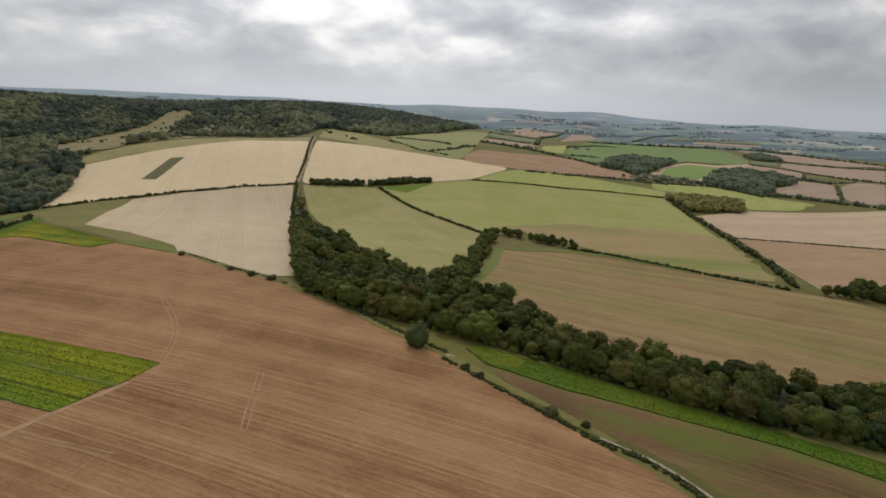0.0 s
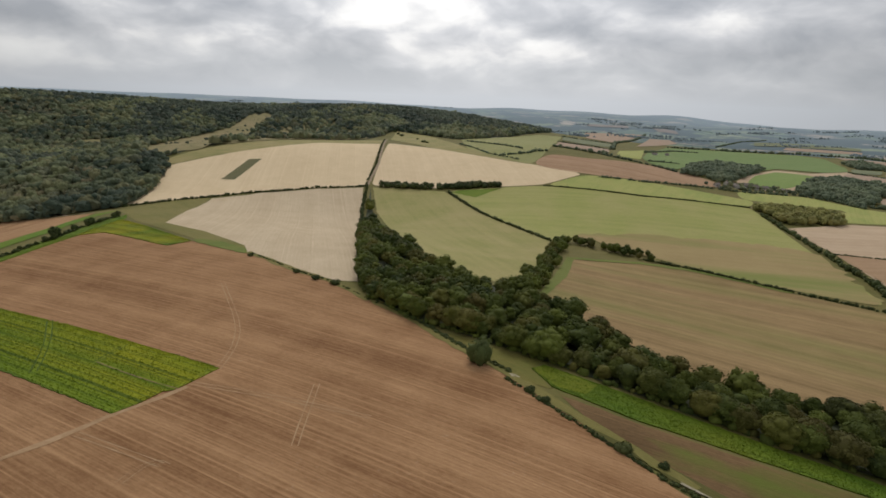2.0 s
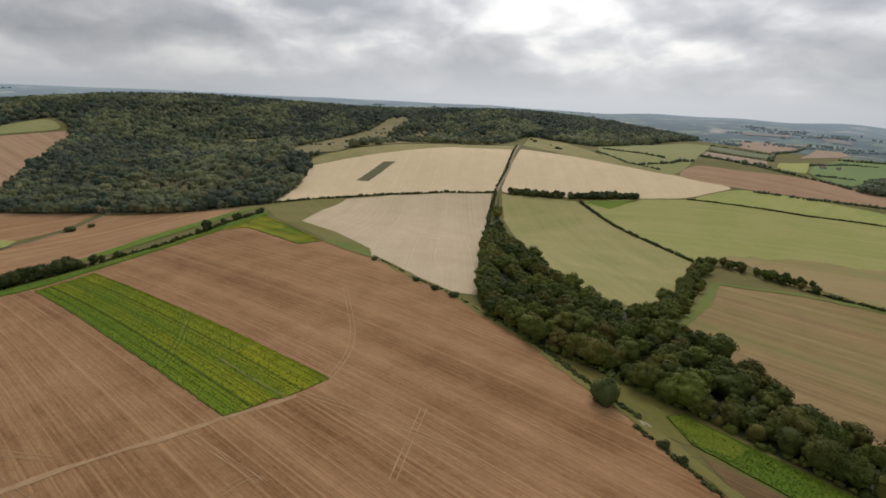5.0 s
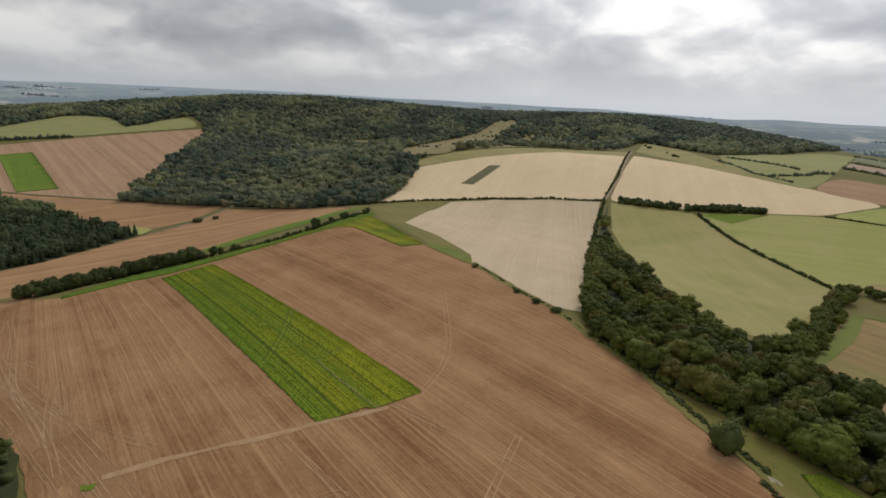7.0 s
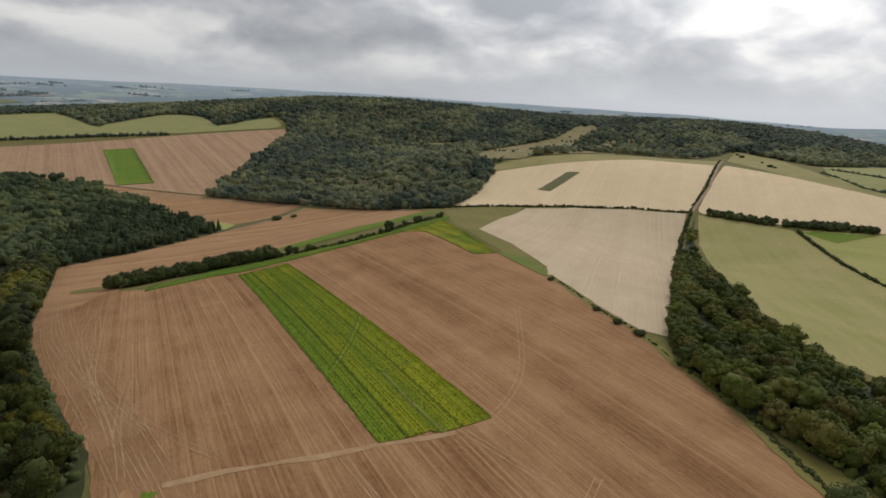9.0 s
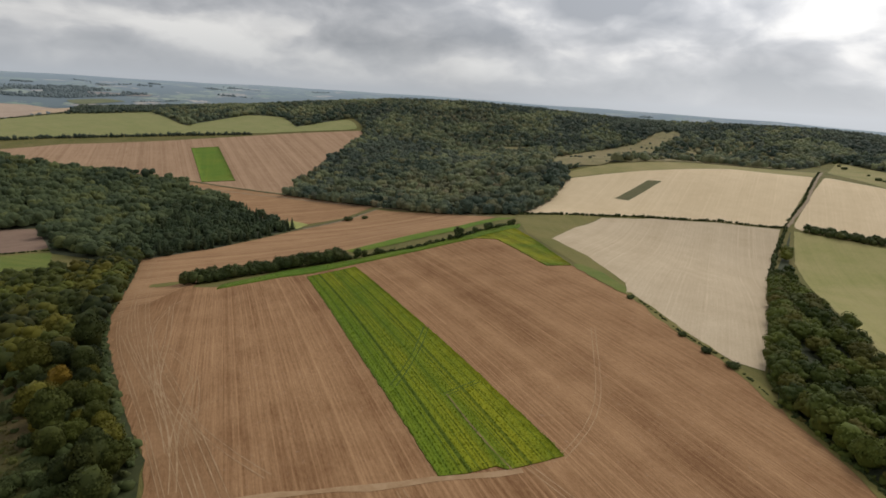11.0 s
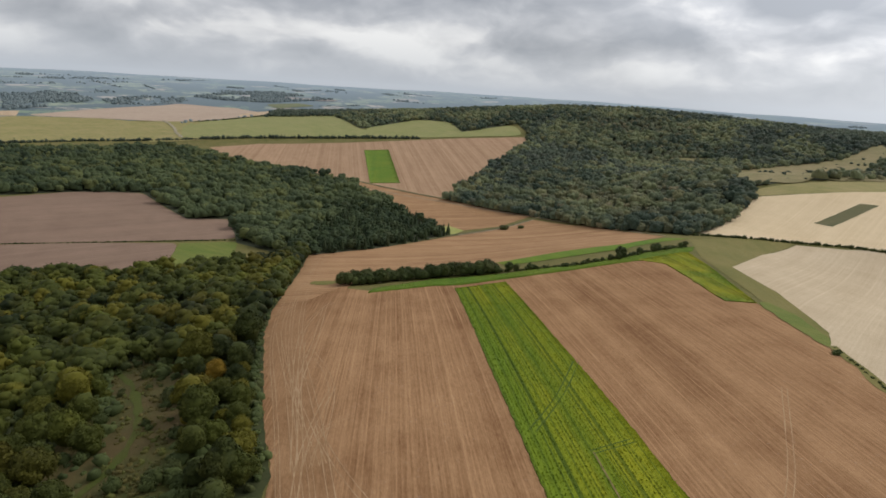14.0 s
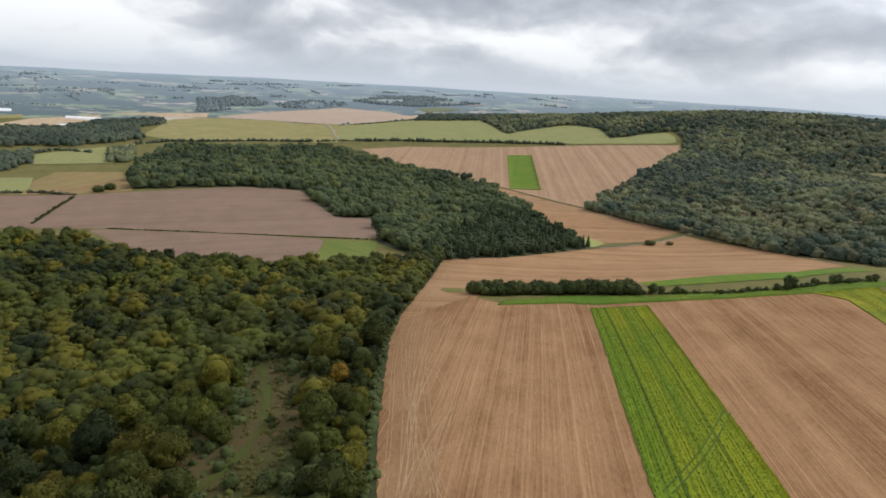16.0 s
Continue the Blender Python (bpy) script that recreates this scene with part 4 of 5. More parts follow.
def small_crown(seed, h, lobes, n, size, rough=0.16):
    """A far tree: a few uneven lobes and a handful of sprays."""
    rng = np.random.default_rng(seed)
    R = h * 0.66
    a = np.arange(lobes) * 2 * math.pi / lobes + rng.uniform(-0.6, 0.6, lobes)
    q = R * rng.uniform(0.35, 0.7, lobes)
    cs = np.stack([np.cos(a) * q, np.sin(a) * q, h * rng.uniform(0.5, 0.74, lobes)], -1)
    rs = np.repeat((R * rng.uniform(0.32, 0.5, lobes))[:, None], 3, 1)
    parts = [dome(rng, np.array((0, 0, h * 0.42)), np.array((R * 0.92, R * 0.92, h * 0.46)), rough)]
    parts += [dome(rng, ci, ri, rough) for ci, ri in zip(cs, rs)]
    if n:
        parts.append(sprays(rng, cs, rs, n, size, 0.2, 0.2))
    return joined(parts)


def spire(seed, h, n, size):
    """A conifer: tiers of drooping sprays round a narrow cone."""
    rng = np.random.default_rng(seed)
    k = 8
    a = np.arange(k) * 2 * math.pi / k
    ring = lambda q, z: np.stack([np.cos(a) * q, np.sin(a) * q, np.full(k, z)], -1)
    v = np.concatenate([ring(h * 0.17, h * 0.08), ring(h * 0.13, h * 0.4), ring(h * 0.06, h * 0.75), [[0, 0, h]]])
    f = []
    for i in range(2):
        for j in range(k):
            p, q = i * k + j, i * k + (j + 1) % k
            f += [(p, q, q + k), (p, q + k, p + k)]
    f += [(2 * k + j, 2 * k + (j + 1) % k, 3 * k) for j in range(k)]
    u = rng.uniform(0.08, 0.98, n) ** 1.0
    g = rng.uniform(0, 2 * math.pi, n)
    q = h * 0.20 * (1 - u) + 0.15
    p = np.stack([np.cos(g) * q, np.sin(g) * q, u * h], -1)
    out = np.stack([np.cos(g), np.sin(g), np.full(n, -0.35)], -1)
    side = np.stack([-np.sin(g), np.cos(g), rng.normal(0, 0.3, n)], -1)
    s = size * (1.25 - u)[:, None] * rng.uniform(0.7, 1.3, n)[:, None]
    lv = np.stack([p - out * s * 0.6, p + side * s * 0.5, p + out * s, p - side * s * 0.5], 1).reshape(-1, 3)
    i = np.arange(n)[:, None] * 4
    return joined([(v, np.array(f)), (lv, np.concatenate([i + [0, 1, 2], i + [0, 2, 3]]))])


def trunk_arrays(h):
    """A tapered trunk with four limbs."""
    def limb(a, b, r0, r1, k=6):
        a, b = np.array(a, float), np.array(b, float)
        d = (b - a) / np.linalg.norm(b - a)
        u = np.cross(d, (0.3, 1, 0.1))
        u /= np.linalg.norm(u)
        w_ = np.cross(d, u)
        g = np.arange(k) * 2 * math.pi / k
        c = np.cos(g)[:, None] * u + np.sin(g)[:, None] * w_
        i = np.arange(k)
        j = (i + 1) % k
        return np.concatenate([a + c * r0, b + c * r1]), np.concatenate([np.stack([i, j, j + k], -1), np.stack([i, j + k, i + k], -1)])

    top = (0, 0, h * 0.55)
    parts = [limb((0, 0, -0.6), top, h * 0.028, h * 0.013)]
    for n in range(4):
        a = n * 1.7
        parts.append(limb((0, 0, h * (0.28 + 0.05 * n)), (math.cos(a) * h * 0.22, math.sin(a) * h * 0.22, h * (0.52 + 0.05 * n)), h * 0.012, h * 0.005, 5))
    return joined(parts)


H0 = 14.0
NEAR = [crown(s, H0, k, 1650, 0.40, q, True, 0.42) for s, k, q in ((1, 13, 1.0), (2, 16, 1.12), (3, 12, 0.92), (4, 17, 1.18), (5, 14, 1.05), (6, 11, 0.85))]
LEAN = [crown(s, H0, 9, 50, 0.75, q, False, 0.16) for s, q in ((51, 1.15), (52, 1.3), (53, 1.05), (54, 1.2), (55, 0.95))]
MID = [crown(s, H0, 11, 250, 0.60, q, False, 0.30) for s, q in ((21, 1.0), (22, 1.12), (23, 0.92), (24, 1.06))]
FAR = [small_crown(s, 12.5, 4, 8, 1.1) for s in (31, 32, 33, 34, 35, 36)]
TINY = [small_crown(s, 12.5, 2, 0, 1.0, 0.2) for s in (61, 62, 63, 64, 65, 66, 67, 68)]
SPIRES = [spire(s, 15.0, 75, 1.8) for s in (41, 42, 43)]
TRUNK = mesh_of("trunk", *trunk_arrays(H0), M_BARK)


def scatter(poly, step, seed, inset=3.0, avoid=(), jitter=0.42):
    rng = np.random.default_rng(seed)
    poly = np.array(poly, float)
    gx, gy = np.meshgrid(np.arange(poly[:, 0].min(), poly[:, 0].max(), step), np.arange(poly[:, 1].min(), poly[:, 1].max(), step * 0.87))
    gx[1::2] += step / 2
    p = np.stack([gx.ravel(), gy.ravel()], -1) + rng.uniform(-jitter, jitter, (gx.size, 2)) * step
    p = p[inside(p, poly)]
    p = p[edge_gap(p, poly) > inset]
    for a in avoid:
        p = p[~inside(p, a)]
    return p


def wood(name, spots, variants, mat, label, seed, low=0.8, high=1.25, sink=0.5, category="woodland", spread=1.0):
    """Many trees as one stand."""
    rng = np.random.default_rng(seed)
    if not len(spots):
        return None
    z = surface(spots[:, 0], spots[:, 1]) - sink
    parts = []
    for (x, y), zz in zip(spots, z):
        v, f = variants[rng.integers(len(variants))]
        s, a = low + (high - low) * rng.random() ** 1.4, rng.uniform(0, 6.283)
        wide = s * spread * rng.uniform(0.84, 1.08)
        ca, sa = math.cos(a) * wide, math.sin(a) * wide
        parts.append((np.stack([v[:, 0] * ca - v[:, 1] * sa + x, v[:, 0] * sa + v[:, 1] * ca + y, v[:, 2] * s + zz], -1), f))
    sizes = [len(p[0]) for p in parts]
    tones = np.repeat(0.002 + 0.998 * rng.random(len(parts)) ** 1.2, sizes)
    v, f = joined(parts)
    me = mesh_of(name, v, f, mat)
    me.attributes.new("tone", "FLOAT", "POINT").data.foreach_set("value", tones.astype(np.float32))
    return tagged(new(name, me), label, category, kind="stuff")


def tree_makers(mat, suffix_label, group, variants=None):
    made = []
    for v, f in variants or NEAR:
        top = new("tree")
        tagged(top, suffix_label, "tree", group)
        t = new("trunk", TRUNK)
        t.parent = top
        c = new("crown", mesh_of("crown", v, f, mat))
        c.parent = top
        made.append(top)
    return made


def tree_line(spots, mat, label, group, seed, low, high):
    """Trees of their own, one by one, at the places given."""
    r = np.random.default_rng(seed)
    makers, taken = tree_makers(mat, label, group, MID), set()
    for x, y in spots:
        plant(makers, taken, x, y, r.uniform(low, high), r.uniform(0, 360))
    for top in [m for i, m in enumerate(makers) if i not in taken]:
        for o in (*top.children, top):
            bpy.data.objects.remove(o)


def plant(makers, used, x, y, scale, turn, spread=1.0):
    """Puts a tree at a place: the first use of a kind takes the original."""
    k = (int(abs(x) * 7 + abs(y) * 3)) % len(makers)
    m = pose(x, y, height(x, y) - 0.2, 0, 0, turn) @ Matrix.Diagonal((scale * spread, scale * spread, scale, 1.0))
    if k not in used:
        used.add(k)
        ob = makers[k]
        ob.matrix_basis = m
    else:
        ob = copy_thing(makers[k], m)
    return ob


def hedge(name, line, width, tall, mat, label, seed, step=None, size=0.6, gaps=0.0, category="hedge", leaves=24):
    """A hedge of rough lumps and sprays along a line."""
    rng = np.random.default_rng(seed)
    c = resample(line, (step or width * 0.55) * 0.6)
    parts, tones = [], []
    for p in c:
        if rng.random() < gaps:
            continue
        q = p + rng.normal(0, width * 0.16, 2)
        s = 0.45 + 0.8 * rng.random() ** 1.5
        base = np.array((q[0], q[1], float(surface(*q)) + tall * 0.36 * s))
        rad = np.array((width * 0.5 * s, width * 0.5 * s, tall * 0.62 * s))
        for part in (lump(rng, base, rad * 0.85, 0.2, False), sprays(rng, base[None], rad[None], leaves, size, -0.35, 0.4)):
            parts.append(part)
            tones.append(np.full(len(part[0]), 0.002 + 0.99 * rng.random()))
    v, f = joined(parts)
    me = mesh_of(name, v, f, mat)
    me.attributes.new("tone", "FLOAT", "POINT").data.foreach_set("value", np.concatenate(tones).astype(np.float32))
    return tagged(new(name, me), label, category)


WOOD_NEAR = [(-178, 97), (-216, 102), (-248, 108), (-306, 119), (-354, 132), (-418, 155), (-566, 209)] + [(-544, 132), (-549, 80), (-558, 10), (-597, -68), (-662, -135), (-664, -209), (-663, -245)] + [(-500, -250), (-300, -150), (-170, -40), (-130, 40), (-150, 85)]
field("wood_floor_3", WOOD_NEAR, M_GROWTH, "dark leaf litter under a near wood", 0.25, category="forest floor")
spots = scatter(WOOD_NEAR, 10.4, 5, 8.0, [CLEAR])
spots = spots[edge_gap(spots, CLEAR) > 4.0]
EDGE = [(-178, 97), (-216, 102), (-248, 108), (-306, 119), (-354, 132), (-418, 155), (-566, 209)]
rim_trees = resample(EDGE, 8.5) + np.random.default_rng(2).normal(0, 0.8, (len(resample(EDGE, 8.5)), 2)) + (0.0, -7.4)
spots = np.concatenate([rim_trees, spots])
near = spots[(spots[:, 0] > -335) & (spots[:, 1] > -20)]
rest = spots[~((spots[:, 0] > -335) & (spots[:, 1] > -20))]
order = np.argsort(np.linalg.norm(near - (-54, 80), axis=1))
near = near[order]
rest = np.concatenate([rest, near[150:]])
near = near[:150]
glowing = {tuple(near[np.argmin(np.hypot(*(near - q).T))]) for q in ((-293, 82), (-262, 91), (-241, 86), (-206, 8))}
oaks, turning, used, used_t = tree_makers(M_LEAF, "green broadleaved tree in a dense wood", "trees of the near wood"), tree_makers(M_AUTUMN, "tree turning orange and yellow in a wood", "trees of the near wood"), set(), set()
rng = np.random.default_rng(3)
for x, y in near:
    r = rng.random()
    if r < 0.03 or (x, y) in glowing:
        plant(turning, used_t, x, y, rng.uniform(0.55, 0.8), rng.uniform(0, 360))
    else:
        plant(oaks, used, x, y, (0.68 + 0.62 * rng.random() ** 1.4) * (0.72 if edge_gap(np.array([(x, y)]), CLEAR)[0] < 6.5 else 1.0), rng.uniform(0, 360), 0.94)
for top in [m for i, m in enumerate(oaks) if i not in used] + [m for i, m in enumerate(turning) if i not in used_t]:
    for o in (*top.children, top):
        bpy.data.objects.remove(o)
brush = scatter(WOOD_NEAR, 6.5, 6, 1.0, [CLEAR])
brush = brush[(brush[:, 0] > -350) & (brush[:, 1] > -30)]
wood("undergrowth", brush, TINY, M_HEDGE, "low bushes and saplings under a wood", 28, 0.15, 0.45, category="undergrowth")
foot = resample(EDGE, 2.8)
wood("undergrowth", foot + np.random.default_rng(18).normal(0, 0.7, foot.shape) + (0.0, -2.6), TINY, M_HEDGE, "brambles and low bushes at a wood edge", 30, 0.10, 0.32, category="undergrowth")
wide = np.linalg.norm(rest - (-54, 80), axis=1)
wood("woodland_near", rest[wide < 240], MID, M_LEAF, "dense green broadleaved wood", 8, 0.68, 1.3, spread=1.0)
wood("woodland_near", rest[wide >= 240], LEAN, M_LEAF, "dense green broadleaved wood beyond a glade", 27, 0.68, 1.3, spread=1.05)

BELT_NEAR = [(-158, 581), (-98, 358), (-82, 303), (-69, 276), (-43, 252), (-26, 245), (3, 230), (29, 216), (59, 198), (87, 184), (113, 175), (152, 169), (189, 159)]
BELT_FAR = [(-200, 778), (-171, 677), (-105, 497), (-56, 379), (-22, 342), (6, 334), (32, 309), (51, 267), (71, 234), (103, 224), (137, 218), (189, 215), (235, 204)]
BELT = BELT_NEAR + BELT_FAR[::-1]
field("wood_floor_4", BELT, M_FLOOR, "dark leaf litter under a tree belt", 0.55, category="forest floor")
spots = scatter(BELT, 10.5, 15, 2.4)
rim_trees = resample(BELT_NEAR, 8.0)
spots = np.concatenate([rim_trees + np.random.default_rng(7).normal(0, 0.8, rim_trees.shape) + (2.2, 3.2), spots])
close = spots[spots[:, 1] < 262]
rest = spots[spots[:, 1] >= 262]
ashes, used = tree_makers(M_BELT, "dark green broadleaved tree in a shelter belt", "trees of the belt"), set()
for x, y in close[:90]:
    plant(ashes, used, x, y, rng.uniform(0.62, 0.98), rng.uniform(0, 360), 1.1)
wood("shelter_belt", np.concatenate([rest, close[90:]]), MID, M_BELT, "dark green belt of broadleaved trees", 9, 0.62, 1.0, spread=1.14)
for top in [m for i, m in enumerate(ashes) if i not in used]:
    for o in (*top.children, top):
        bpy.data.objects.remove(o)
foot = np.concatenate([resample(BELT_NEAR[2:], 2.6) + (0.6, 0.9), resample(BELT_FAR[3:], 3.2) - (0.8, 0.9)])
wood("undergrowth", foot + np.random.default_rng(17).normal(0, 0.8, foot.shape), TINY, M_BELT, "low bushes along the foot of a tree belt", 29, 0.14, 0.36, category="undergrowth")
branch = resample([(12, 337), (25, 429), (43, 549), (54, 560), (86, 541), (118, 519)], 5.5)
branch = np.concatenate([branch + rng.normal(0, 2.5, branch.shape), branch + rng.normal(0, 3.5, branch.shape) + (3, 2)])
tree_line(branch, M_BELT, "dark green tree in a row between fields", "trees between fields", 10, 0.55, 0.9)

CONIFERS = [(-622, 392), (-575, 279), (-566, 210), (-640, 230), (-720, 270), (-830, 330), (-811, 400)]
W2 = [(-622, 392), (-575, 279), (-566, 210), (-561, 194), (-649, 154), (-784, 165), (-787, 115), (-968, 69), (-977, -17), (-931, -161), (-1112, -214), (-1421, -214), (-1495, 145), (-1247, 251), (-1128, 334), (-1017, 393), (-811, 407)]
spots = scatter(W2, 12.0, 25, 3.0)
dark = inside(spots, CONIFERS) | ((edge_gap(spots, CONIFERS) < 25) & (np.random.default_rng(1).random(len(spots)) < 0.5))
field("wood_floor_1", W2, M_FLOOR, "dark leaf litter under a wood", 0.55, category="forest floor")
wood("conifer_plantation", np.concatenate([spots[dark], spots[dark] + (5, 3)]), SPIRES + LEAN[:2], M_CONIFER, "dark conifer plantation", 11, 0.7, 1.1)
green = spots[~dark]
wood("valley_wood", green[green[:, 0] > -700], LEAN, M_VALLEY, "green mixed woodland in the valley", 12, 0.65, 1.4, spread=1.25)
wood("valley_wood", green[green[:, 0] <= -700], FAR, M_VALLEY, "green mixed woodland behind fields", 26, 0.6, 1.5)

HILL = [(-820, 496), (-716, 522), (-608, 548), (-493, 546), (-425, 560), (-446, 646), (-490, 756)] + [(-520, 800), (-495, 870), (-450, 965), (-400, 1070), (-320, 1190), (-305, 1400), (-195, 1315), (-120, 1230), (-30, 1400), (90, 1800), (100, 1950), (60, 2040), (-500, 2060), (-1100, 1990), (-1600, 1700), (-1750, 1450), (-1450, 1150)] + [(-842, 513), (-885, 545), (-966, 642), (-1192, 905), (-1271, 965)][::-1]
field("wood_floor_2", HILL, M_FLOOR, "dark leaf litter under a hill wood", 0.7, 24.0, category="forest floor")
HEATH = [(-560, 1010), (-505, 900), (-470, 900), (-380, 1080), (-320, 1200), (-330, 1330), (-470, 1540), (-600, 1560), (-665, 1400)]
field("hill_grass_6", HEATH, M_SCAR, "scrubby heath beside a hillside clearing", 1.1, category="grass")
spots = scatter(HILL, 12.0, 35, 0.6, [SCAR, [(x - 22, y - 18) for x, y in SCAR]])
spots = spots[~(inside(spots, HEATH) & (np.random.default_rng(19).random(len(spots)) < 0.45))]
foot = resample([(-820, 496), (-716, 522), (-608, 548), (-493, 546), (-425, 560), (-446, 646), (-490, 756)], 9.0)
spots = np.concatenate([spots, foot + np.random.default_rng(8).normal(0, 0.8, foot.shape)])
spots = spots[~inside(spots, [(-962, 1149), (-916, 1228), (-883, 1193), (-934, 1128)]) & ~inside(spots, [(-823, 809), (-742, 786), (-705, 749), (-767, 763)])]
field("hill_grass_4", [(-962, 1149), (-916, 1228), (-883, 1193), (-934, 1128)], M_SCAR, "small dry grass clearing in hillside wood", 1.2, category="grass")
field("hill_grass_5", [(-823, 809), (-742, 786), (-705, 749), (-767, 763)], M_SCAR, "bare chalky clearing in hillside wood", 1.2, category="grass")
pick = np.random.default_rng(4)
swirl = np.sin(spots[:, 0] / 90 + 1.2 * np.sin(spots[:, 1] / 120)) * np.cos(spots[:, 1] / 105 + 0.8 * np.sin(spots[:, 0] / 70))
gloom = np.maximum(np.exp(-(((spots[:, 0] + 1080) / 150) ** 2 + ((spots[:, 1] - 930) / 110) ** 2)), np.exp(-((spots[:, 1] - 1750) / 260) ** 2) * 0.8)
mixed = swirl * 0.75 + pick.normal(0, 0.26, len(spots)) + gloom * 1.6
thin = pick.random(len(spots)) < np.where(mixed < -0.75, 0.75, 1.0)
for name, low, high, mat, label, a, b in (
    ("hill_wood_yew", 0.55, 9, M_YEW_HAZED, "dark yew wood on a hill", 0.6, 1.2),
    ("hill_wood_ash", -0.45, 0.55, M_WOOD, "green ash wood on a hill", 0.65, 1.35),
    ("hill_wood_whitebeam", -9, -0.45, M_SCRUB, "pale grey-green scrub on a hill", 0.5, 1.0),
):
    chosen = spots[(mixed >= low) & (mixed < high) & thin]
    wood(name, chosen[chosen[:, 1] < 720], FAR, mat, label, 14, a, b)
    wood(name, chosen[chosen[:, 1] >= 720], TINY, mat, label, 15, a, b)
FARWOOD = [(-1872, 634), (-1577, 620), (-1612, 812), (-1502, 861), (-1367, 823), (-1369, 998)] + [(-1270, 965), (-1450, 1150), (-1750, 1450), (-2150, 1350), (-2250, 900)]
field("wood_floor_5", FARWOOD, M_FLOOR, "dark leaf litter under a far wood", 0.9, 30.0, category="forest floor")
wood("far_wood", scatter(FARWOOD, 17, 45, 2.0), TINY, M_WOOD, "dark far woodland on a ridge", 16, 0.8, 1.2)
wood("far_wood", scatter([(-2025, 440), (-1875, 650), (-2150, 860), (-2380, 560)], 15, 46, 2.0), TINY, M_YEW_HAZED, "dark far wood behind pasture", 20, 0.8, 1.2)
wood("far_wood", scatter([(-1220, -502), (-1226, -453), (-1274, -423), (-1166, -380), (-1092, -376), (-1074, -433)], 12, 49, 1.0), TINY, M_YEW_HAZED, "dark far wood among meadows", 23, 0.8, 1.2)
wood("far_wood", scatter([(-1577, -694), (-1648, -637), (-1725, -544), (-1978, -501), (-2096, -370), (-1985, -343), (-1832, -387), (-1577, -302), (-1474, -342), (-1373, -386), (-1347, -457), (-1294, -555)], 15, 50, 1.0), TINY, M_YEW_HAZED, "wide dark far wood before a plain", 24, 0.9, 1.4)
wood("far_wood", scatter([(-1342, -308), (-1376, -271), (-1194, -228), (-1174, -265)], 11, 51, 1.0), TINY, M_WOOD, "small far wood beside a meadow", 25, 0.8, 1.1)

COPSES = [
    ("copse_1", [[(-187, 790), (-117, 784)]], 9, 0.75), ("copse_2", [[(-105, 783), (-21, 786)]], 9, 0.75),
]
for name, (line,), wide, s in COPSES:
    c = resample(line, 4.0)
    c = np.concatenate([c + rng.normal(0, 1.6, c.shape) + (0, q) for q in (-1.0, 4.0, 8.0)])
    wood(name, c, LEAN, M_HEDGE, "small dark copse on a hillside", 17, s * 0.55, s * 1.0, category="copse")
wood("copse_3", scatter([(299, 770), (310, 693), (390, 726), (418, 795), (356, 803)], 7.5, 55, 1.0), LEAN, M_OLIVE, "olive copse between fields", 18, 0.6, 0.9, category="copse")
wood("copse_4", scatter([(286, 408), (310, 400), (335, 389), (360, 409), (326, 423)], 7.0, 56, 0.5), MID, M_BELT, "dark copse at a field corner", 19, 0.6, 0.9, category="copse")

H1 = [(-406, 191), (-401, 209), (-400, 226), (-392, 261), (-377, 297), (-361, 326), (-350, 351), (-346, 392), (-360, 479)]
thick = resample(H1[:5], 3.4)
thick = np.concatenate([thick + rng.normal(0, 1.4, thick.shape) + d for d in ((-3.5, 0), (0, 1), (3.0, -1))])
wood("hedge_1", thick, MID, M_HEDGE, "thick dark hedge of shrubs and small trees", 21, 0.52, 0.9, category="hedge")
row = resample(H1[4:], 5.5)
row = row[np.random.default_rng(5).random(len(row)) > 0.15]
tree_line(row + rng.normal(0, 1.2, row.shape), M_HEDGE, "small round dark tree above a field hedge", "trees of the field hedge", 22, 0.42, 0.86)
hedge("hedge_17", H1[4:], 4.0, 2.6, M_HEDGE, "low growth below a row of bushes", 37, 3.0, 0.6, 0.1)
hedge("hedge_3", [(117, 515), (156, 493), (214, 449), (266, 415)], 3.4, 2.7, M_HEDGE, "field hedge with small gaps", 23, None, 0.6, 0.1)
hedge("hedge_4", [(-90, 771), (-35, 669), (37, 560)], 3.4, 2.7, M_HEDGE, "hedge down a hillside", 24, None, 0.6, 0.1)
hedge("hedge_5", [(-420, 567), (-385, 625), (-341, 692), (-273, 757), (-209, 787)], 3.4, 2.8, M_HEDGE, "uneven hedge below a pale field", 25, 2.6, 0.7, 0.08)
hedge("hedge_6", [(39, 787), (161, 760), (298, 773)], 2.4, 1.7, M_HEDGE, "low hedge across a hill", 26, None, 0.7, 0.1)
hedge("hedge_7", [(299, 738), (296, 628), (293, 555), (289, 484), (277, 423)], 6.0, 5.0, M_HEDGE, "tall hedge beside a green field", 27, 4.0, 0.7, 0.08)
hedge("hedge_8", [(297, 577), (359, 571), (447, 557)], 2.2, 1.4, M_HEDGE, "thin hedge in a pale field", 28, None, 0.6, 0.2)
hedge("hedge_9", [(-1610, 165), (-1585, 313), (-1515, 452), (-1437, 580), (-1349, 691)], 9.0, 9.0, M_YEW_HAZED, "far dark hedge over a striped field", 29, 6.0, 1.2)
hedge("hedge_10", [(-716, -201), (-788, -208), (-868, -214)], 3.4, 2.6, M_HEDGE, "hedge between brown fields", 30, 4.0, 0.8)
hedge("hedge_11", [(-697, -125), (-680, 12), (-663, 156)], 2.0, 1.3, M_HEDGE, "low hedge line in brown soil", 31, 2.2, 0.5, 0.15)
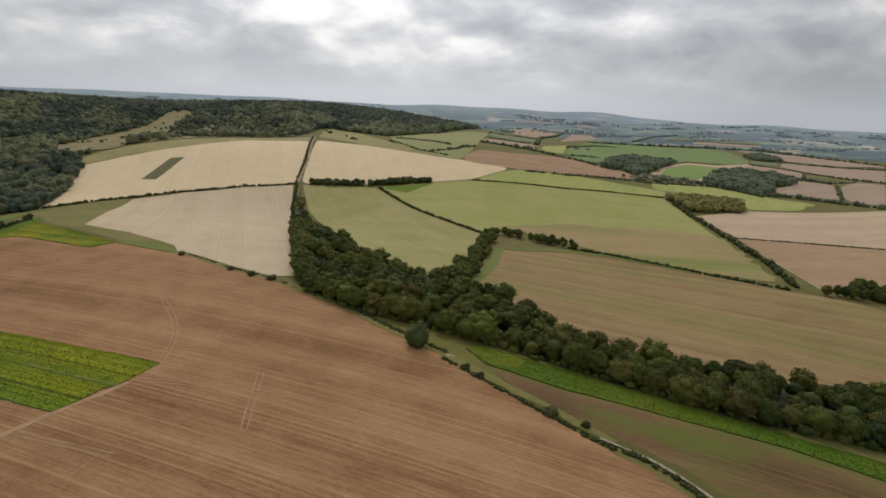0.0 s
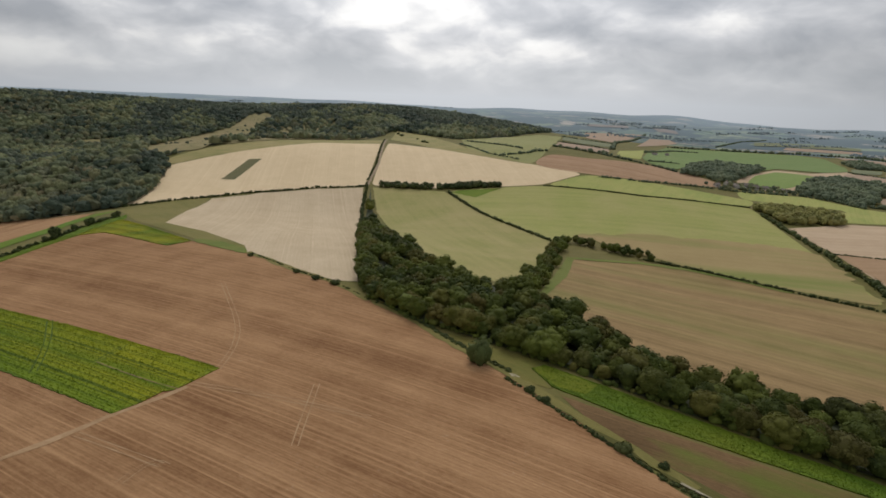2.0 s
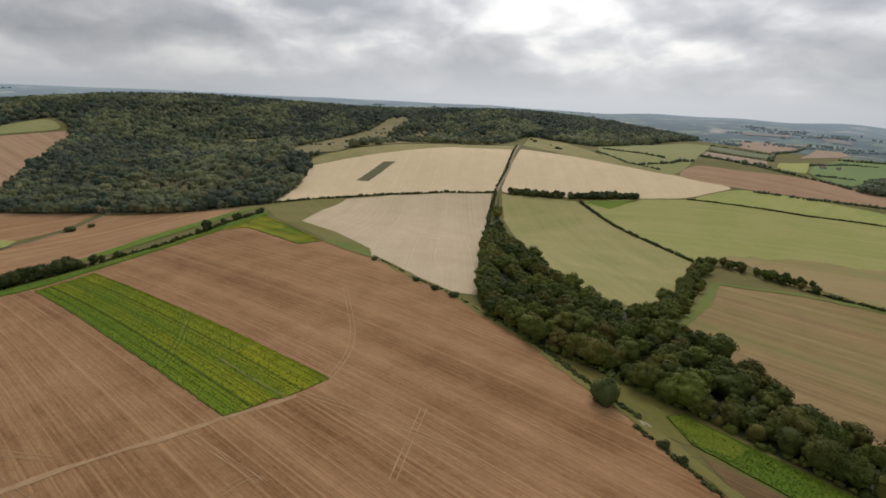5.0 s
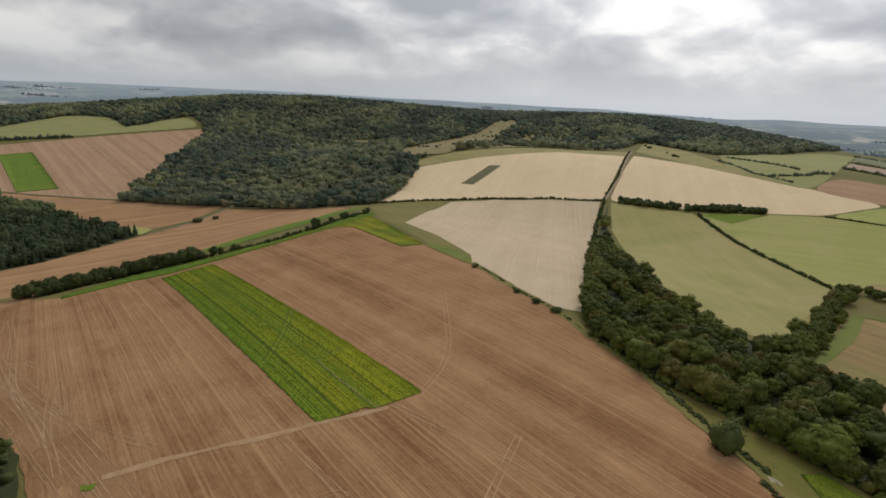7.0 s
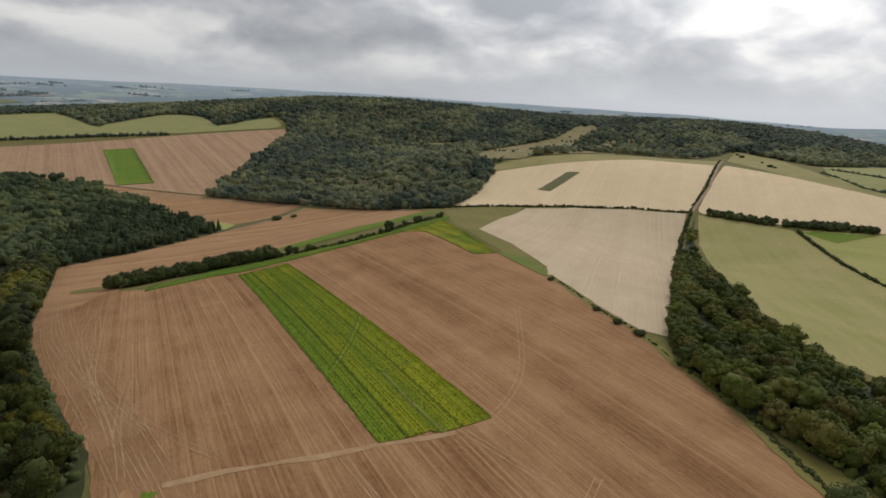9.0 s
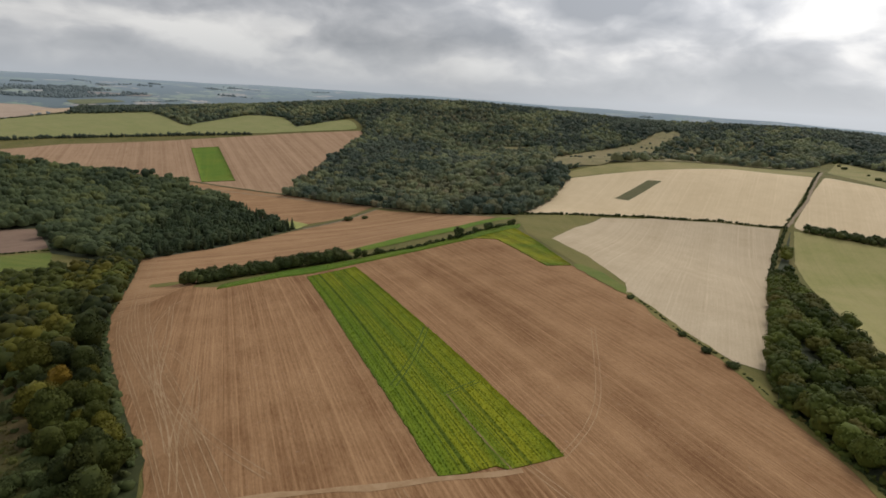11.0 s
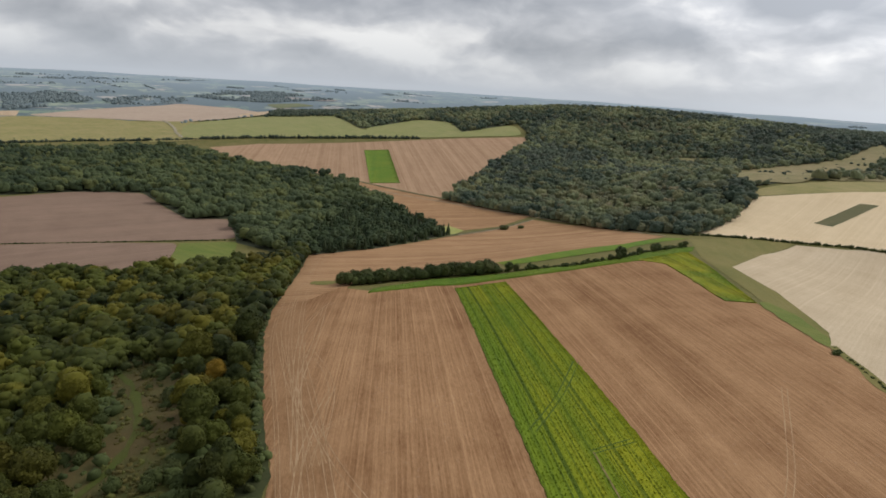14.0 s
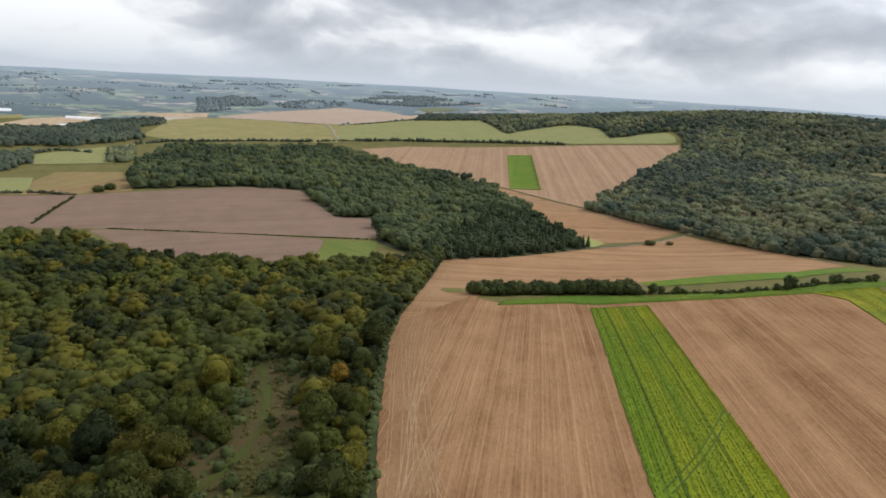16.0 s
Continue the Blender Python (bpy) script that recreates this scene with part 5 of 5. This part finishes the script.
hedge("hedge_12", [(-208, 790), (-190, 700), (-165, 600)], 4.4, 4.0, M_HEDGE, "narrow hedge at the head of a tree belt", 32, 4.0, 0.7)
hedge("hedge_13", [(x - 4, y) for x, y in [(-273, 1190), (-218, 898), (-207, 789)]], 3.0, 1.8, M_HEDGE, "hedge beside a hill track", 33, 4.0, 0.8, 0.2)
hedge("hedge_14", [(x - 2.4, y - 1.5) for x, y in [(3, 202), (17, 186), (33, 167), (49, 149), (60, 142), (67, 134), (72, 123)]], 2.0, 0.95, M_HEDGE, "scrubby low hedge by a chalk track", 34, 1.2, 0.26, 0.15, "hedge", 44)
hedge("hedge_15", [(-171, 351), (-122, 313), (-92, 296), (-68, 273)], 1.6, 1.0, M_HEDGE, "broken hedge at a field edge", 35, 1.8, 0.3, 0.5, "hedge", 30)
for n, (line, wide, tall, mat) in enumerate((
    ([(-1262, -414), (-1314, -396), (-1291, -329)], 12, 9, M_YEW_HAZED), ([(-896, -310), (-898, -272), (-880, -219)], 7, 5, M_WOOD), ([(-1459, -292), (-1549, -240), (-1623, -52), (-1610, 165)], 12, 10, M_YEW_HAZED), ([(-1994, 223), (-2025, 359), (-2074, 476)], 8, 7, M_WOOD),
)):
    hedge("hedge", line, wide * 0.8, tall * 0.8, mat, "far field hedge with trees", 101 + n, wide * 0.55, 0.9, 0.08)

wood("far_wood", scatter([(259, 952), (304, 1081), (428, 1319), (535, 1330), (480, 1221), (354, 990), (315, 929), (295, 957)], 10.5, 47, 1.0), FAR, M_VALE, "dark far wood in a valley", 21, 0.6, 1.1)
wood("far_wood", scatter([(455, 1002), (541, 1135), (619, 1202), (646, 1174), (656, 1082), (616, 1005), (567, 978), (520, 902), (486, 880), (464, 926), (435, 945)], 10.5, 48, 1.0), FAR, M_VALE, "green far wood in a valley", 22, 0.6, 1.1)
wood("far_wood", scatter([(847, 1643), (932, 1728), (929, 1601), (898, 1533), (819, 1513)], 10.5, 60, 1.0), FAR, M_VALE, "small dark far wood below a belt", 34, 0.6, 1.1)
for n, (line, wide, tall) in enumerate((
    ([(463, 1900), (874, 1944), (1038, 1894), (1099, 1696), (1169, 1527)], 16, 11), ([(877, 1510), (976, 1434), (1086, 1416)], 8, 6), ([(743, 1408), (771, 1235), (788, 1118), (826, 1070)], 6, 5), ([(492, 891), (537, 876), (578, 832), (618, 788)], 13, 9), ([(684, 994), (603, 857)], 7, 6), ([(765, 1222), (690, 1099), (703, 1038), (764, 1059)], 6, 5), ([(643, 1087), (676, 1079), (697, 1029)], 11, 8), ([(123, 1695), (267, 1721)], 8, 6), ([(95, 1466), (214, 1412)], 7, 5), ([(62, 1083), (158, 1008), (204, 985), (252, 960)], 8, 6), ([(126, 1031), (161, 1026)], 16, 11), ([(224, 1434), (292, 1825), (413, 2185), (567, 2734)], 14, 9), ([(675, 2100), (898, 2500), (1057, 2658)], 10, 7), ([(117, 839), (176, 837), (269, 868), (348, 893)], 5, 4), ([(315, 1501), (433, 1703), (511, 1742)], 9, 7), ([(222, 1026), (292, 1099)], 6, 5), ([(-105, 1168), (-28, 1070), (9, 1018)], 6, 4.5), ([(-29, 955), (20, 976)], 9, 6), ([(-109, 1093), (-49, 973), (0, 927)], 5, 3.5), ([(23, 988), (48, 1003)], 11, 7), ([(432, 939), (470, 920), (490, 871)], 9, 7), ([(331, 921), (353, 904), (407, 924)], 8, 5),
)):
    hedge("hedge", line, wide * 0.8, tall * 0.85, M_VALE, "far valley hedge with trees", 141 + n, max(wide * 0.5, 4.0), 0.9, 0.1, "hedge", 8)

hedge("hedge_16", [(x + 5.0, y + 4.0) for x, y in [(-70, 270), (-42, 244), (-18, 217), (-2, 202)]], 2.2, 1.2, M_HEDGE, "low scrub along a field edge", 36, 1.1, 0.28, 0.06, "hedge", 44)


def bush(name, x, y, wide, tall, seed, label):
    rng = np.random.default_rng(seed)
    k = 5
    a = np.arange(k) * 2.399
    z = height(x, y)
    c = np.stack([x + np.cos(a) * wide * 0.22, y + np.sin(a) * wide * 0.22, z + tall * (0.4 + 0.12 * np.sin(a * 2))], -1)
    r = np.full((k, 3), wide * 0.34)
    r[:, 2] = tall * 0.48
    parts = [lump(rng, ci, ri * 0.78, 0.14, wide > 7) for ci, ri in zip(c, r)] + [sprays(rng, c, r, 480, 0.13 + 0.030 * wide, -0.6, 0.38)]
    v, f = joined(parts)
    return tagged(new(name, mesh_of(name, v, f, M_HEDGE)), label, "bush")


for i, (x, y) in enumerate([(10, 191), (15, 185), (36, 161), (46, 155)]):
    bush("bush", x, y, (3.4, 3.0, 5.2, 3.0)[i], (2.4, 2.0, 2.2, 1.9)[i], 61 + i, "dark green bush beside a chalk track")
for i, (x, y) in enumerate([(-164, 341), (-121, 310), (-106, 300), (-93, 294)]):
    bush("bush", x, y, (3.6, 4.0, 4.6, 5.5)[i], (2.2, 2.0, 2.6, 2.8)[i], 71 + i, "green bush on a field boundary")
for i, (x, y) in enumerate([(-617, 468), (-609, 488)]):
    bush("bush", x, y, 12 - 4 * i, 6 - 2 * i, 81 + i, "clump of bushes by a farm track")
for i, (x, y) in enumerate([(-906, -197), (-925, -188)]):
    bush("bush", x, y, 16, 10, 85 + i, "round bush clump beside a brown field")
rng = np.random.default_rng(12)
for i in range(56):
    x, y = rng.uniform(-315, -180), rng.choice((rng.uniform(48, 59), rng.uniform(66.5, 77)))
    w_ = 1.6 + 4.6 * rng.random() ** 1.5
    bush("bush", x, y, w_, w_ * rng.uniform(0.55, 0.95), 300 + i, "small bush in a woodland glade")
fern = scatter(CLEAR, 1.5, 92, 0.0, (), 0.7)
fern = fern[np.random.default_rng(94).random(len(fern)) < 0.35 + 0.6 * (np.sin(fern[:, 0] / 6.0) * np.cos(fern[:, 1] / 4.0) > 0.1)]
lane = np.interp(fern[:, 0], (-325, -305, -264, -216, -204, -196), (48, 58, 64, 61, 55, 46))
fern = fern[np.abs(fern[:, 1] - lane) > 1.0 + np.random.default_rng(9).random(len(fern)) * 2.2]
wood("bracken", fern, TINY, M_BRACKEN, "brown bracken and brambles in a glade", 93, 0.04, 0.17, sink=0.3, category="bracken")



def crop_plants(name, outline, mat, label, seed, row=1.2, step=0.7, tall=0.5, lift=0.2, spread=0.3, ruts_in=()):
    """Leafy tufts drilled in rows over a strip of crop."""
    rng = np.random.default_rng(seed)
    th = radians(ROW)
    poly = np.array(outline, float)
    c, q = math.cos(th), math.sin(th)
    turned = np.stack([poly[:, 0] * c + poly[:, 1] * q, -poly[:, 0] * q + poly[:, 1] * c], -1)
    u, v = np.meshgrid(np.arange(turned[:, 0].min(), turned[:, 0].max(), step), np.arange(turned[:, 1].min(), turned[:, 1].max(), row))
    u = u.ravel() + rng.uniform(-0.4, 0.4, u.size) * step
    v = v.ravel() + rng.normal(0, row * 0.09, v.size)
    p = np.stack([u * c - v * q, u * q + v * c], -1)
    p = p[inside(p, poly)]
    p = p[rng.random(len(p)) < 0.93]
    for line, half in ruts_in:
        p = p[np.abs(edge_gap(p, line, False) - half) > 0.42]
    n = len(p)
    s = rng.uniform(0.6, 1.3, n)
    centers = np.c_[p, land(p[:, 0], p[:, 1]) + lift + tall * 0.3 * s]
    radii = np.c_[spread * s, spread * s, tall * 0.5 * s]
    v2, f2 = sprays(rng, centers, radii, n * 3, 0.27, 0.5, 0.22)
    return tagged(new(name, mesh_of(name, v2, f2, mat)), label, "crop plants", kind="stuff")


crop_plants("crop_plants", STRIP, M_BRIGHT, "leafy flowering plants drilled in rows", 201, lift=0.34, ruts_in=(([(-163, 171), (-176, 194), (-205, 227)], 1.0), ([(-147, 183), (-147, 199)], 0.8), ([(-104, 166), (-126, 174), (-147, 183.5)], 0.0)))
crop_plants("crop_plants", [(11, 213), (16, 218), (28, 212), (59, 195), (86, 181), (111, 171), (145, 159), (177, 148), (163, 134), (135, 147), (113, 159), (81, 169), (45, 182), (18, 198)], M_LUSH, "leafy green plants in a strip below trees", 202, 0.9, 0.55, 0.28, 0.28, 0.26)
crop_plants("crop_plants", [(-334, 397), (-341, 460), (-296, 431), (-228, 381), (-237, 365), (-282, 389), (-316, 406)], M_YELLOW, "yellow flowering plants in a corner patch", 203, 1.6, 1.1, 0.6, 0.45, 0.4)
crop_plants("crop_plants", [(-364, 194), (-361, 238), (-352, 255), (-350, 291), (-339, 343), (-330, 410), (-345, 471), (-361, 493), (-351, 431), (-353, 356), (-365, 301), (-383, 249), (-377, 203)], M_GREEN, "leafy green plants along a hedge", 204, 1.6, 1.1, 0.6, 0.45, 0.4)

# ---- far buildings ----
M_ROOF = plain("slate_roof", (0.17, 0.145, 0.13), (0.27, 0.235, 0.21), 0.6)
M_WALL = plain("rendered_wall", (0.42, 0.40, 0.36), (0.55, 0.52, 0.47), 0.5)
M_FILM = plain("white_polytunnel_film", (0.78, 0.80, 0.82), (0.88, 0.89, 0.90), 0.2, 0.4)


def box(x0, x1, y0, y1, z0, z1):
    """Corners and triangles of a block."""
    v = [(x, y, z) for z in (z0, z1) for x, y in ((x0, y0), (x1, y0), (x1, y1), (x0, y1))]
    quads = [(0, 3, 2, 1), (4, 5, 6, 7), (0, 1, 5, 4), (1, 2, 6, 5), (2, 3, 7, 6), (3, 0, 4, 7)]
    return v, [t for a, b, c, d in quads for t in ((a, b, c), (a, c, d))]


M_PANE = plain("dark_window_glass", (0.03, 0.035, 0.04), (0.06, 0.065, 0.07), 1.0, 0.15)
M_DOOR = plain("painted_door", (0.10, 0.07, 0.05), (0.15, 0.11, 0.08), 2.0)
M_BRICK = plain("chimney_brick", (0.25, 0.12, 0.08), (0.33, 0.18, 0.12), 3.0)


def house(x, y, turn, length, deep, wall, rise):
    """A far house with a pitched roof, a chimney, a door and windows."""
    top = new("house")
    top.matrix_basis = pose(x, y, height(x, y), 0, 0, turn)
    tagged(top, "small far house with a brown pitched roof", "house", "hamlet houses")
    l, d = length / 2, deep / 2
    v = [(-l, -d, -1), (l, -d, -1), (l, d, -1), (-l, d, -1), (-l, -d, wall), (l, -d, wall), (l, d, wall), (-l, d, wall), (-l, 0, wall + rise), (l, 0, wall + rise)]
    f = [(0, 1, 5), (0, 5, 4), (1, 2, 6), (1, 6, 5), (2, 3, 7), (2, 7, 6), (3, 0, 4), (3, 4, 7), (4, 8, 7), (5, 6, 9)]
    walls = new("wall", mesh_of("wall", v, f, M_WALL, False))
    walls.parent = top
    for side in (-1, 1):
        for u in (-0.3, 0.3):
            face = sorted((side * (d - 0.05), side * (d + 0.04)))
            pane = new("window", mesh_of("window", *box(u * length - 0.6, u * length + 0.6, *face, wall * 0.42, wall * 0.78), M_PANE, False))
            pane.parent = walls
    door = new("door", mesh_of("door", *box(-0.5, 0.5, -d - 0.05, -d + 0.05, 0.0, 2.05), M_DOOR, False))
    door.parent = walls
    e, k = 0.5, 0.22
    v = [(-l - e, -d - e, wall - 0.3), (l + e, -d - e, wall - 0.3), (l + e, 0, wall + rise + 0.3), (-l - e, 0, wall + rise + 0.3), (-l - e, d + e, wall - 0.3), (l + e, d + e, wall - 0.3)]
    v += [(a, b, c - k) for a, b, c in v]
    sheet = [(0, 1, 2), (0, 2, 3), (3, 2, 5), (3, 5, 4)]
    rim = [(0, 1), (1, 2), (2, 5), (5, 4), (4, 3), (3, 0)]
    f = sheet + [(c + 6, b + 6, a + 6) for a, b, c in sheet] + [t for a, b in rim for t in ((a, a + 6, b + 6), (a, b + 6, b))]
    roof = new("roof", mesh_of("roof", v, f, M_ROOF, False))
    roof.parent = top
    stack = new("chimney", mesh_of("chimney", *box(l * 0.7 - 0.4, l * 0.7 + 0.4, -0.35, 0.35, wall + rise * 0.6, wall + rise + 1.3), M_BRICK, False))
    stack.parent = roof


for i, (x, y) in enumerate([(295, 895), (319, 929), (331, 921), (353, 944), (366, 940), (384, 949), (401, 957), (413, 951), (321, 1425), (360, 1469)]):
    house(x, y, 25 + 37 * i, 8 + 2 * (i % 3), 6, 3.6, 2.6)

around = np.concatenate([np.array([(295, 895), (319, 929), (331, 921), (353, 944), (366, 940), (384, 949), (401, 957), (413, 951), (321, 1425), (360, 1469)][:8], float) + q for q in ((9, 6), (-11, 3), (3, -12), (14, -7))])
wood("village_trees", around + np.random.default_rng(44).normal(0, 4, around.shape), FAR, M_WOOD, "garden trees among far houses", 45, 0.4, 0.75, category="garden trees")


def polytunnel(a, b, wide, tall):
    """A long low tunnel of white film with a rounded back."""
    a, b = np.array(a, float), np.array(b, float)
    d = (b - a) / np.linalg.norm(b - a)
    side = np.array((-d[1], d[0]))
    k = 9
    v, f = [], []
    for p in (a, b):
        for j in range(k):
            g = math.pi * j / (k - 1)
            q = p + side * math.cos(g) * wide / 2
            v.append((q[0], q[1], height(*p) + math.sin(g) * tall - 0.3))
    f = [(j, j + 1, j + 1 + k) for j in range(k - 1)] + [(j, j + 1 + k, j + k) for j in range(k - 1)]
    f += [(0, j, j + 1) for j in range(1, k - 1)] + [(k, k + j, k + j + 1) for j in range(1, k - 1)]
    tagged(new("polytunnel", mesh_of("polytunnel", v, f, M_FILM)), "long white polytunnel on a far field", "polytunnel", "far polytunnels")


polytunnel(*[(-2021, -624), (-2003, -523)], 16, 9)
polytunnel(*[(-1767, -560), (-1844, -518)], 16, 9)
polytunnel(*[(-2145, -882), (-2162, -828)], 16, 9)
bush("bush", -9, 211, 9.5, 10.5, 66, "large dark rounded bush at a field edge")

wood("scrub", scatter(SCAR, 24, 96, 4.0, (), 0.7), FAR, M_YEW_HAZED, "scattered dark bushes on dry downland", 97, 0.12, 0.5, category="scrub")
for i, (x, y) in enumerate([(-297, 1380), (-281, 1340), (-265, 1304), (-213, 1218), (-186, 1135), (-177, 1123)]):
    bush("bush", x, y, (9, 7, 10, 5, 9, 6)[i], (5, 4, 5, 3, 5, 3)[i], 611 + i, "dark bush on a dry grass crest")


field("crop_patch", [(11.5, 213), (16, 217), (27, 211), (35, 206), (29, 196), (19, 199)], M_LUSHGOLD, "yellow flowering end of a green crop strip", 0.72, 4.0, 0.3, 0.0, "crop")
field("chalk_patch", [(2, 204.5), (5, 204.5), (6.5, 202), (3.5, 202)], M_CHALK, "bare white chalk patch by a field gate", 0.6, 1.5, 0.4, 0.0, "bare ground")
field("grass_margin", [(-230, 391), (-207, 383), (-174, 358), (-169, 345), (-192, 358), (-227, 380)], M_MEADOW, "bright green grass margin beside stubble", 0.75, 6.0, 0.3, 0.0, "grass", 2)

ribbon("grass_verge", [(48, 493), (111, 501), (155, 491), (212, 448)], 7.0, M_MEADOW, "green grass margin under a hedge", 0.6, "verge", 0.2)
field("weed_patch", [(-146, 97), (-144.5, 99), (-142, 99.5), (-142, 97.5)], M_GREEN, "patch of green weeds on a headland", 0.6, 2.0, 0.4, 0.0, "weeds")
field("weed_patch", [(-436, 176), (-420, 172), (-411, 184), (-424, 196)], M_VERGE, "thin green regrowth at a field corner", 0.75, 5.0, 0.8, 0.0, "weeds", 2)

# ---- hedgerow trees and clumps over the far country ----
def far_hedgerows(seed, count, az, reach, mat, label):
    """Broken lines and clumps of trees between far fields, over a sector of headings and a span of distances."""
    rng = np.random.default_rng(seed)
    spots = []
    for _ in range(count):
        a, r = radians(rng.uniform(*az)), math.sqrt(rng.uniform(reach[0] ** 2, reach[1] ** 2))
        start = np.array((-r * math.sin(a), r * math.cos(a)))
        turn = rng.choice((0.45, 0.45 + math.pi / 2)) + rng.normal(0, 0.15)
        long = rng.uniform(60, 260)
        k = int(long / 11)
        along = np.linspace(0, long, k)[:, None] * (math.cos(turn), math.sin(turn))
        line = start + along + rng.normal(0, 2.0, (k, 2)) + (np.sin(np.linspace(0, 2.5, k)) * rng.normal(0, 12))[:, None] * (-math.sin(turn), math.cos(turn))
        spots.append(line[rng.random(k) < rng.uniform(0.5, 1.0)])
        if rng.random() < 0.4:
            spots.append(start + rng.normal(0, 1, (rng.integers(15, 50), 2)) * rng.uniform(12, 45, 2))
    spots = np.concatenate(spots)
    spots = spots[np.hypot(*spots.T) < 4700]
    return wood("far_hedgerows", spots, TINY, mat, label, seed + 1, 0.4, 1.0, category="hedgerow trees")


def ragged(spots, seed):
    """Thins a stand to uneven tongues and gaps."""
    r = np.random.default_rng(seed)
    a, b = r.uniform(0, 6, 2)
    return spots[np.sin(spots[:, 0] / 70 + a) + np.sin(spots[:, 1] / 55 + b + spots[:, 0] / 160) + r.normal(0, 0.4, len(spots)) > -0.55]


# Far leaves painted pale and blue: their colour carries the distance haze.
M_HAZYWOOD = foliage("hazed_plain_leaves", (0.145, 0.185, 0.195), (0.19, 0.23, 0.23), (0.20, 0.225, 0.215), 0.3, 0.4)
M_HAZY = foliage("hazed_mixed_leaves", (0.20, 0.25, 0.265), (0.25, 0.295, 0.30), (0.25, 0.28, 0.275), 0.3, 0.4)
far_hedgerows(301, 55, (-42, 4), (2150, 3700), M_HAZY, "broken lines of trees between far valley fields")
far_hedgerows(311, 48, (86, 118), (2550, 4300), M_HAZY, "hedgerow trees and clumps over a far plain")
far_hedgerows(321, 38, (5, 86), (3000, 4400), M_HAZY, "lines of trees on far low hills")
wood("far_wood", ragged(scatter([(-3207, 315), (-3584, 585), (-3625, 816), (-3250, 1049), (-3008, 659), (-3062, 455)], 17, 71, 1.0), 71), TINY, M_HAZYWOOD, "hazy dark wood on the far plain", 81, 0.8, 1.3)
wood("far_wood", ragged(scatter([(-2978, -409), (-3160, -285), (-3088, -90), (-2908, -92), (-2549, -204), (-2353, -313)], 17, 72, 1.0), 72), TINY, M_HAZYWOOD, "hazy dark wood on the far plain", 82, 0.8, 1.3)
wood("far_wood", ragged(scatter([(-2920, -62), (-3130, 114), (-3085, 280), (-2906, 244), (-2751, -16)], 17, 73, 1.0), 73), TINY, M_HAZYWOOD, "hazy dark wood on the far plain", 83, 0.8, 1.3)
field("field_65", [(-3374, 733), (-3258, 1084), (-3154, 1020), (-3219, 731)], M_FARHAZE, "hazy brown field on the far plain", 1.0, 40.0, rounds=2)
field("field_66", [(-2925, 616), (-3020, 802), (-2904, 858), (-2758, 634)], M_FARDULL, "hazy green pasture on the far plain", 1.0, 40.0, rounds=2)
for line in ([(-1975, 185), (-2013, 220), (-2016, 262), (-2016, 300)], [(-2047, 362), (-2051, 392), (-2054, 426), (-2081, 467)]):
    row = resample(line, 14.0)
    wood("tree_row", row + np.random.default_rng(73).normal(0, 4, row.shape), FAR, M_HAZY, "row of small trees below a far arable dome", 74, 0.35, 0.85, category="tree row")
ribbon("track_7", [(-2091, 137), (-1982, 152), (-1857, 161), (-1746, 159), (-1645, 167)], 7.0, M_CHALK, "pale chalk track winding between far pastures", 2.2, "track", 0.3)
field("field_56", [(-2141, 375), (-2255, 423), (-2414, 542), (-2130, 493), (-2015, 376)], M_PINK, "pale bare strip beside a far arable dome", 1.6, rounds=4)
for mark, wide in (([(-308, 126), (-246, 116), (-213, 114), (-176, 111)], 0.26), ([(-343, 160), (-271, 134), (-237, 118), (-213, 112)], 0.34), ([(-271, 132), (-245, 132), (-221, 129), (-202, 122), (-197, 116), (-176, 109)], 0.22), ([(-200, 128), (-210, 119), (-176, 106)], 0.22), ([(-200, 115), (-169, 113), (-145, 117)], 0.26), ([(-90, 119), (-93, 126), (-89, 129), (-87, 133), (-84, 131), (-83, 127)], 0.22)):
    ruts("wheel_mark", mark, M_WHEEL, "pale crossing wheel ruts on a headland", 2.0, wide, 0.27)
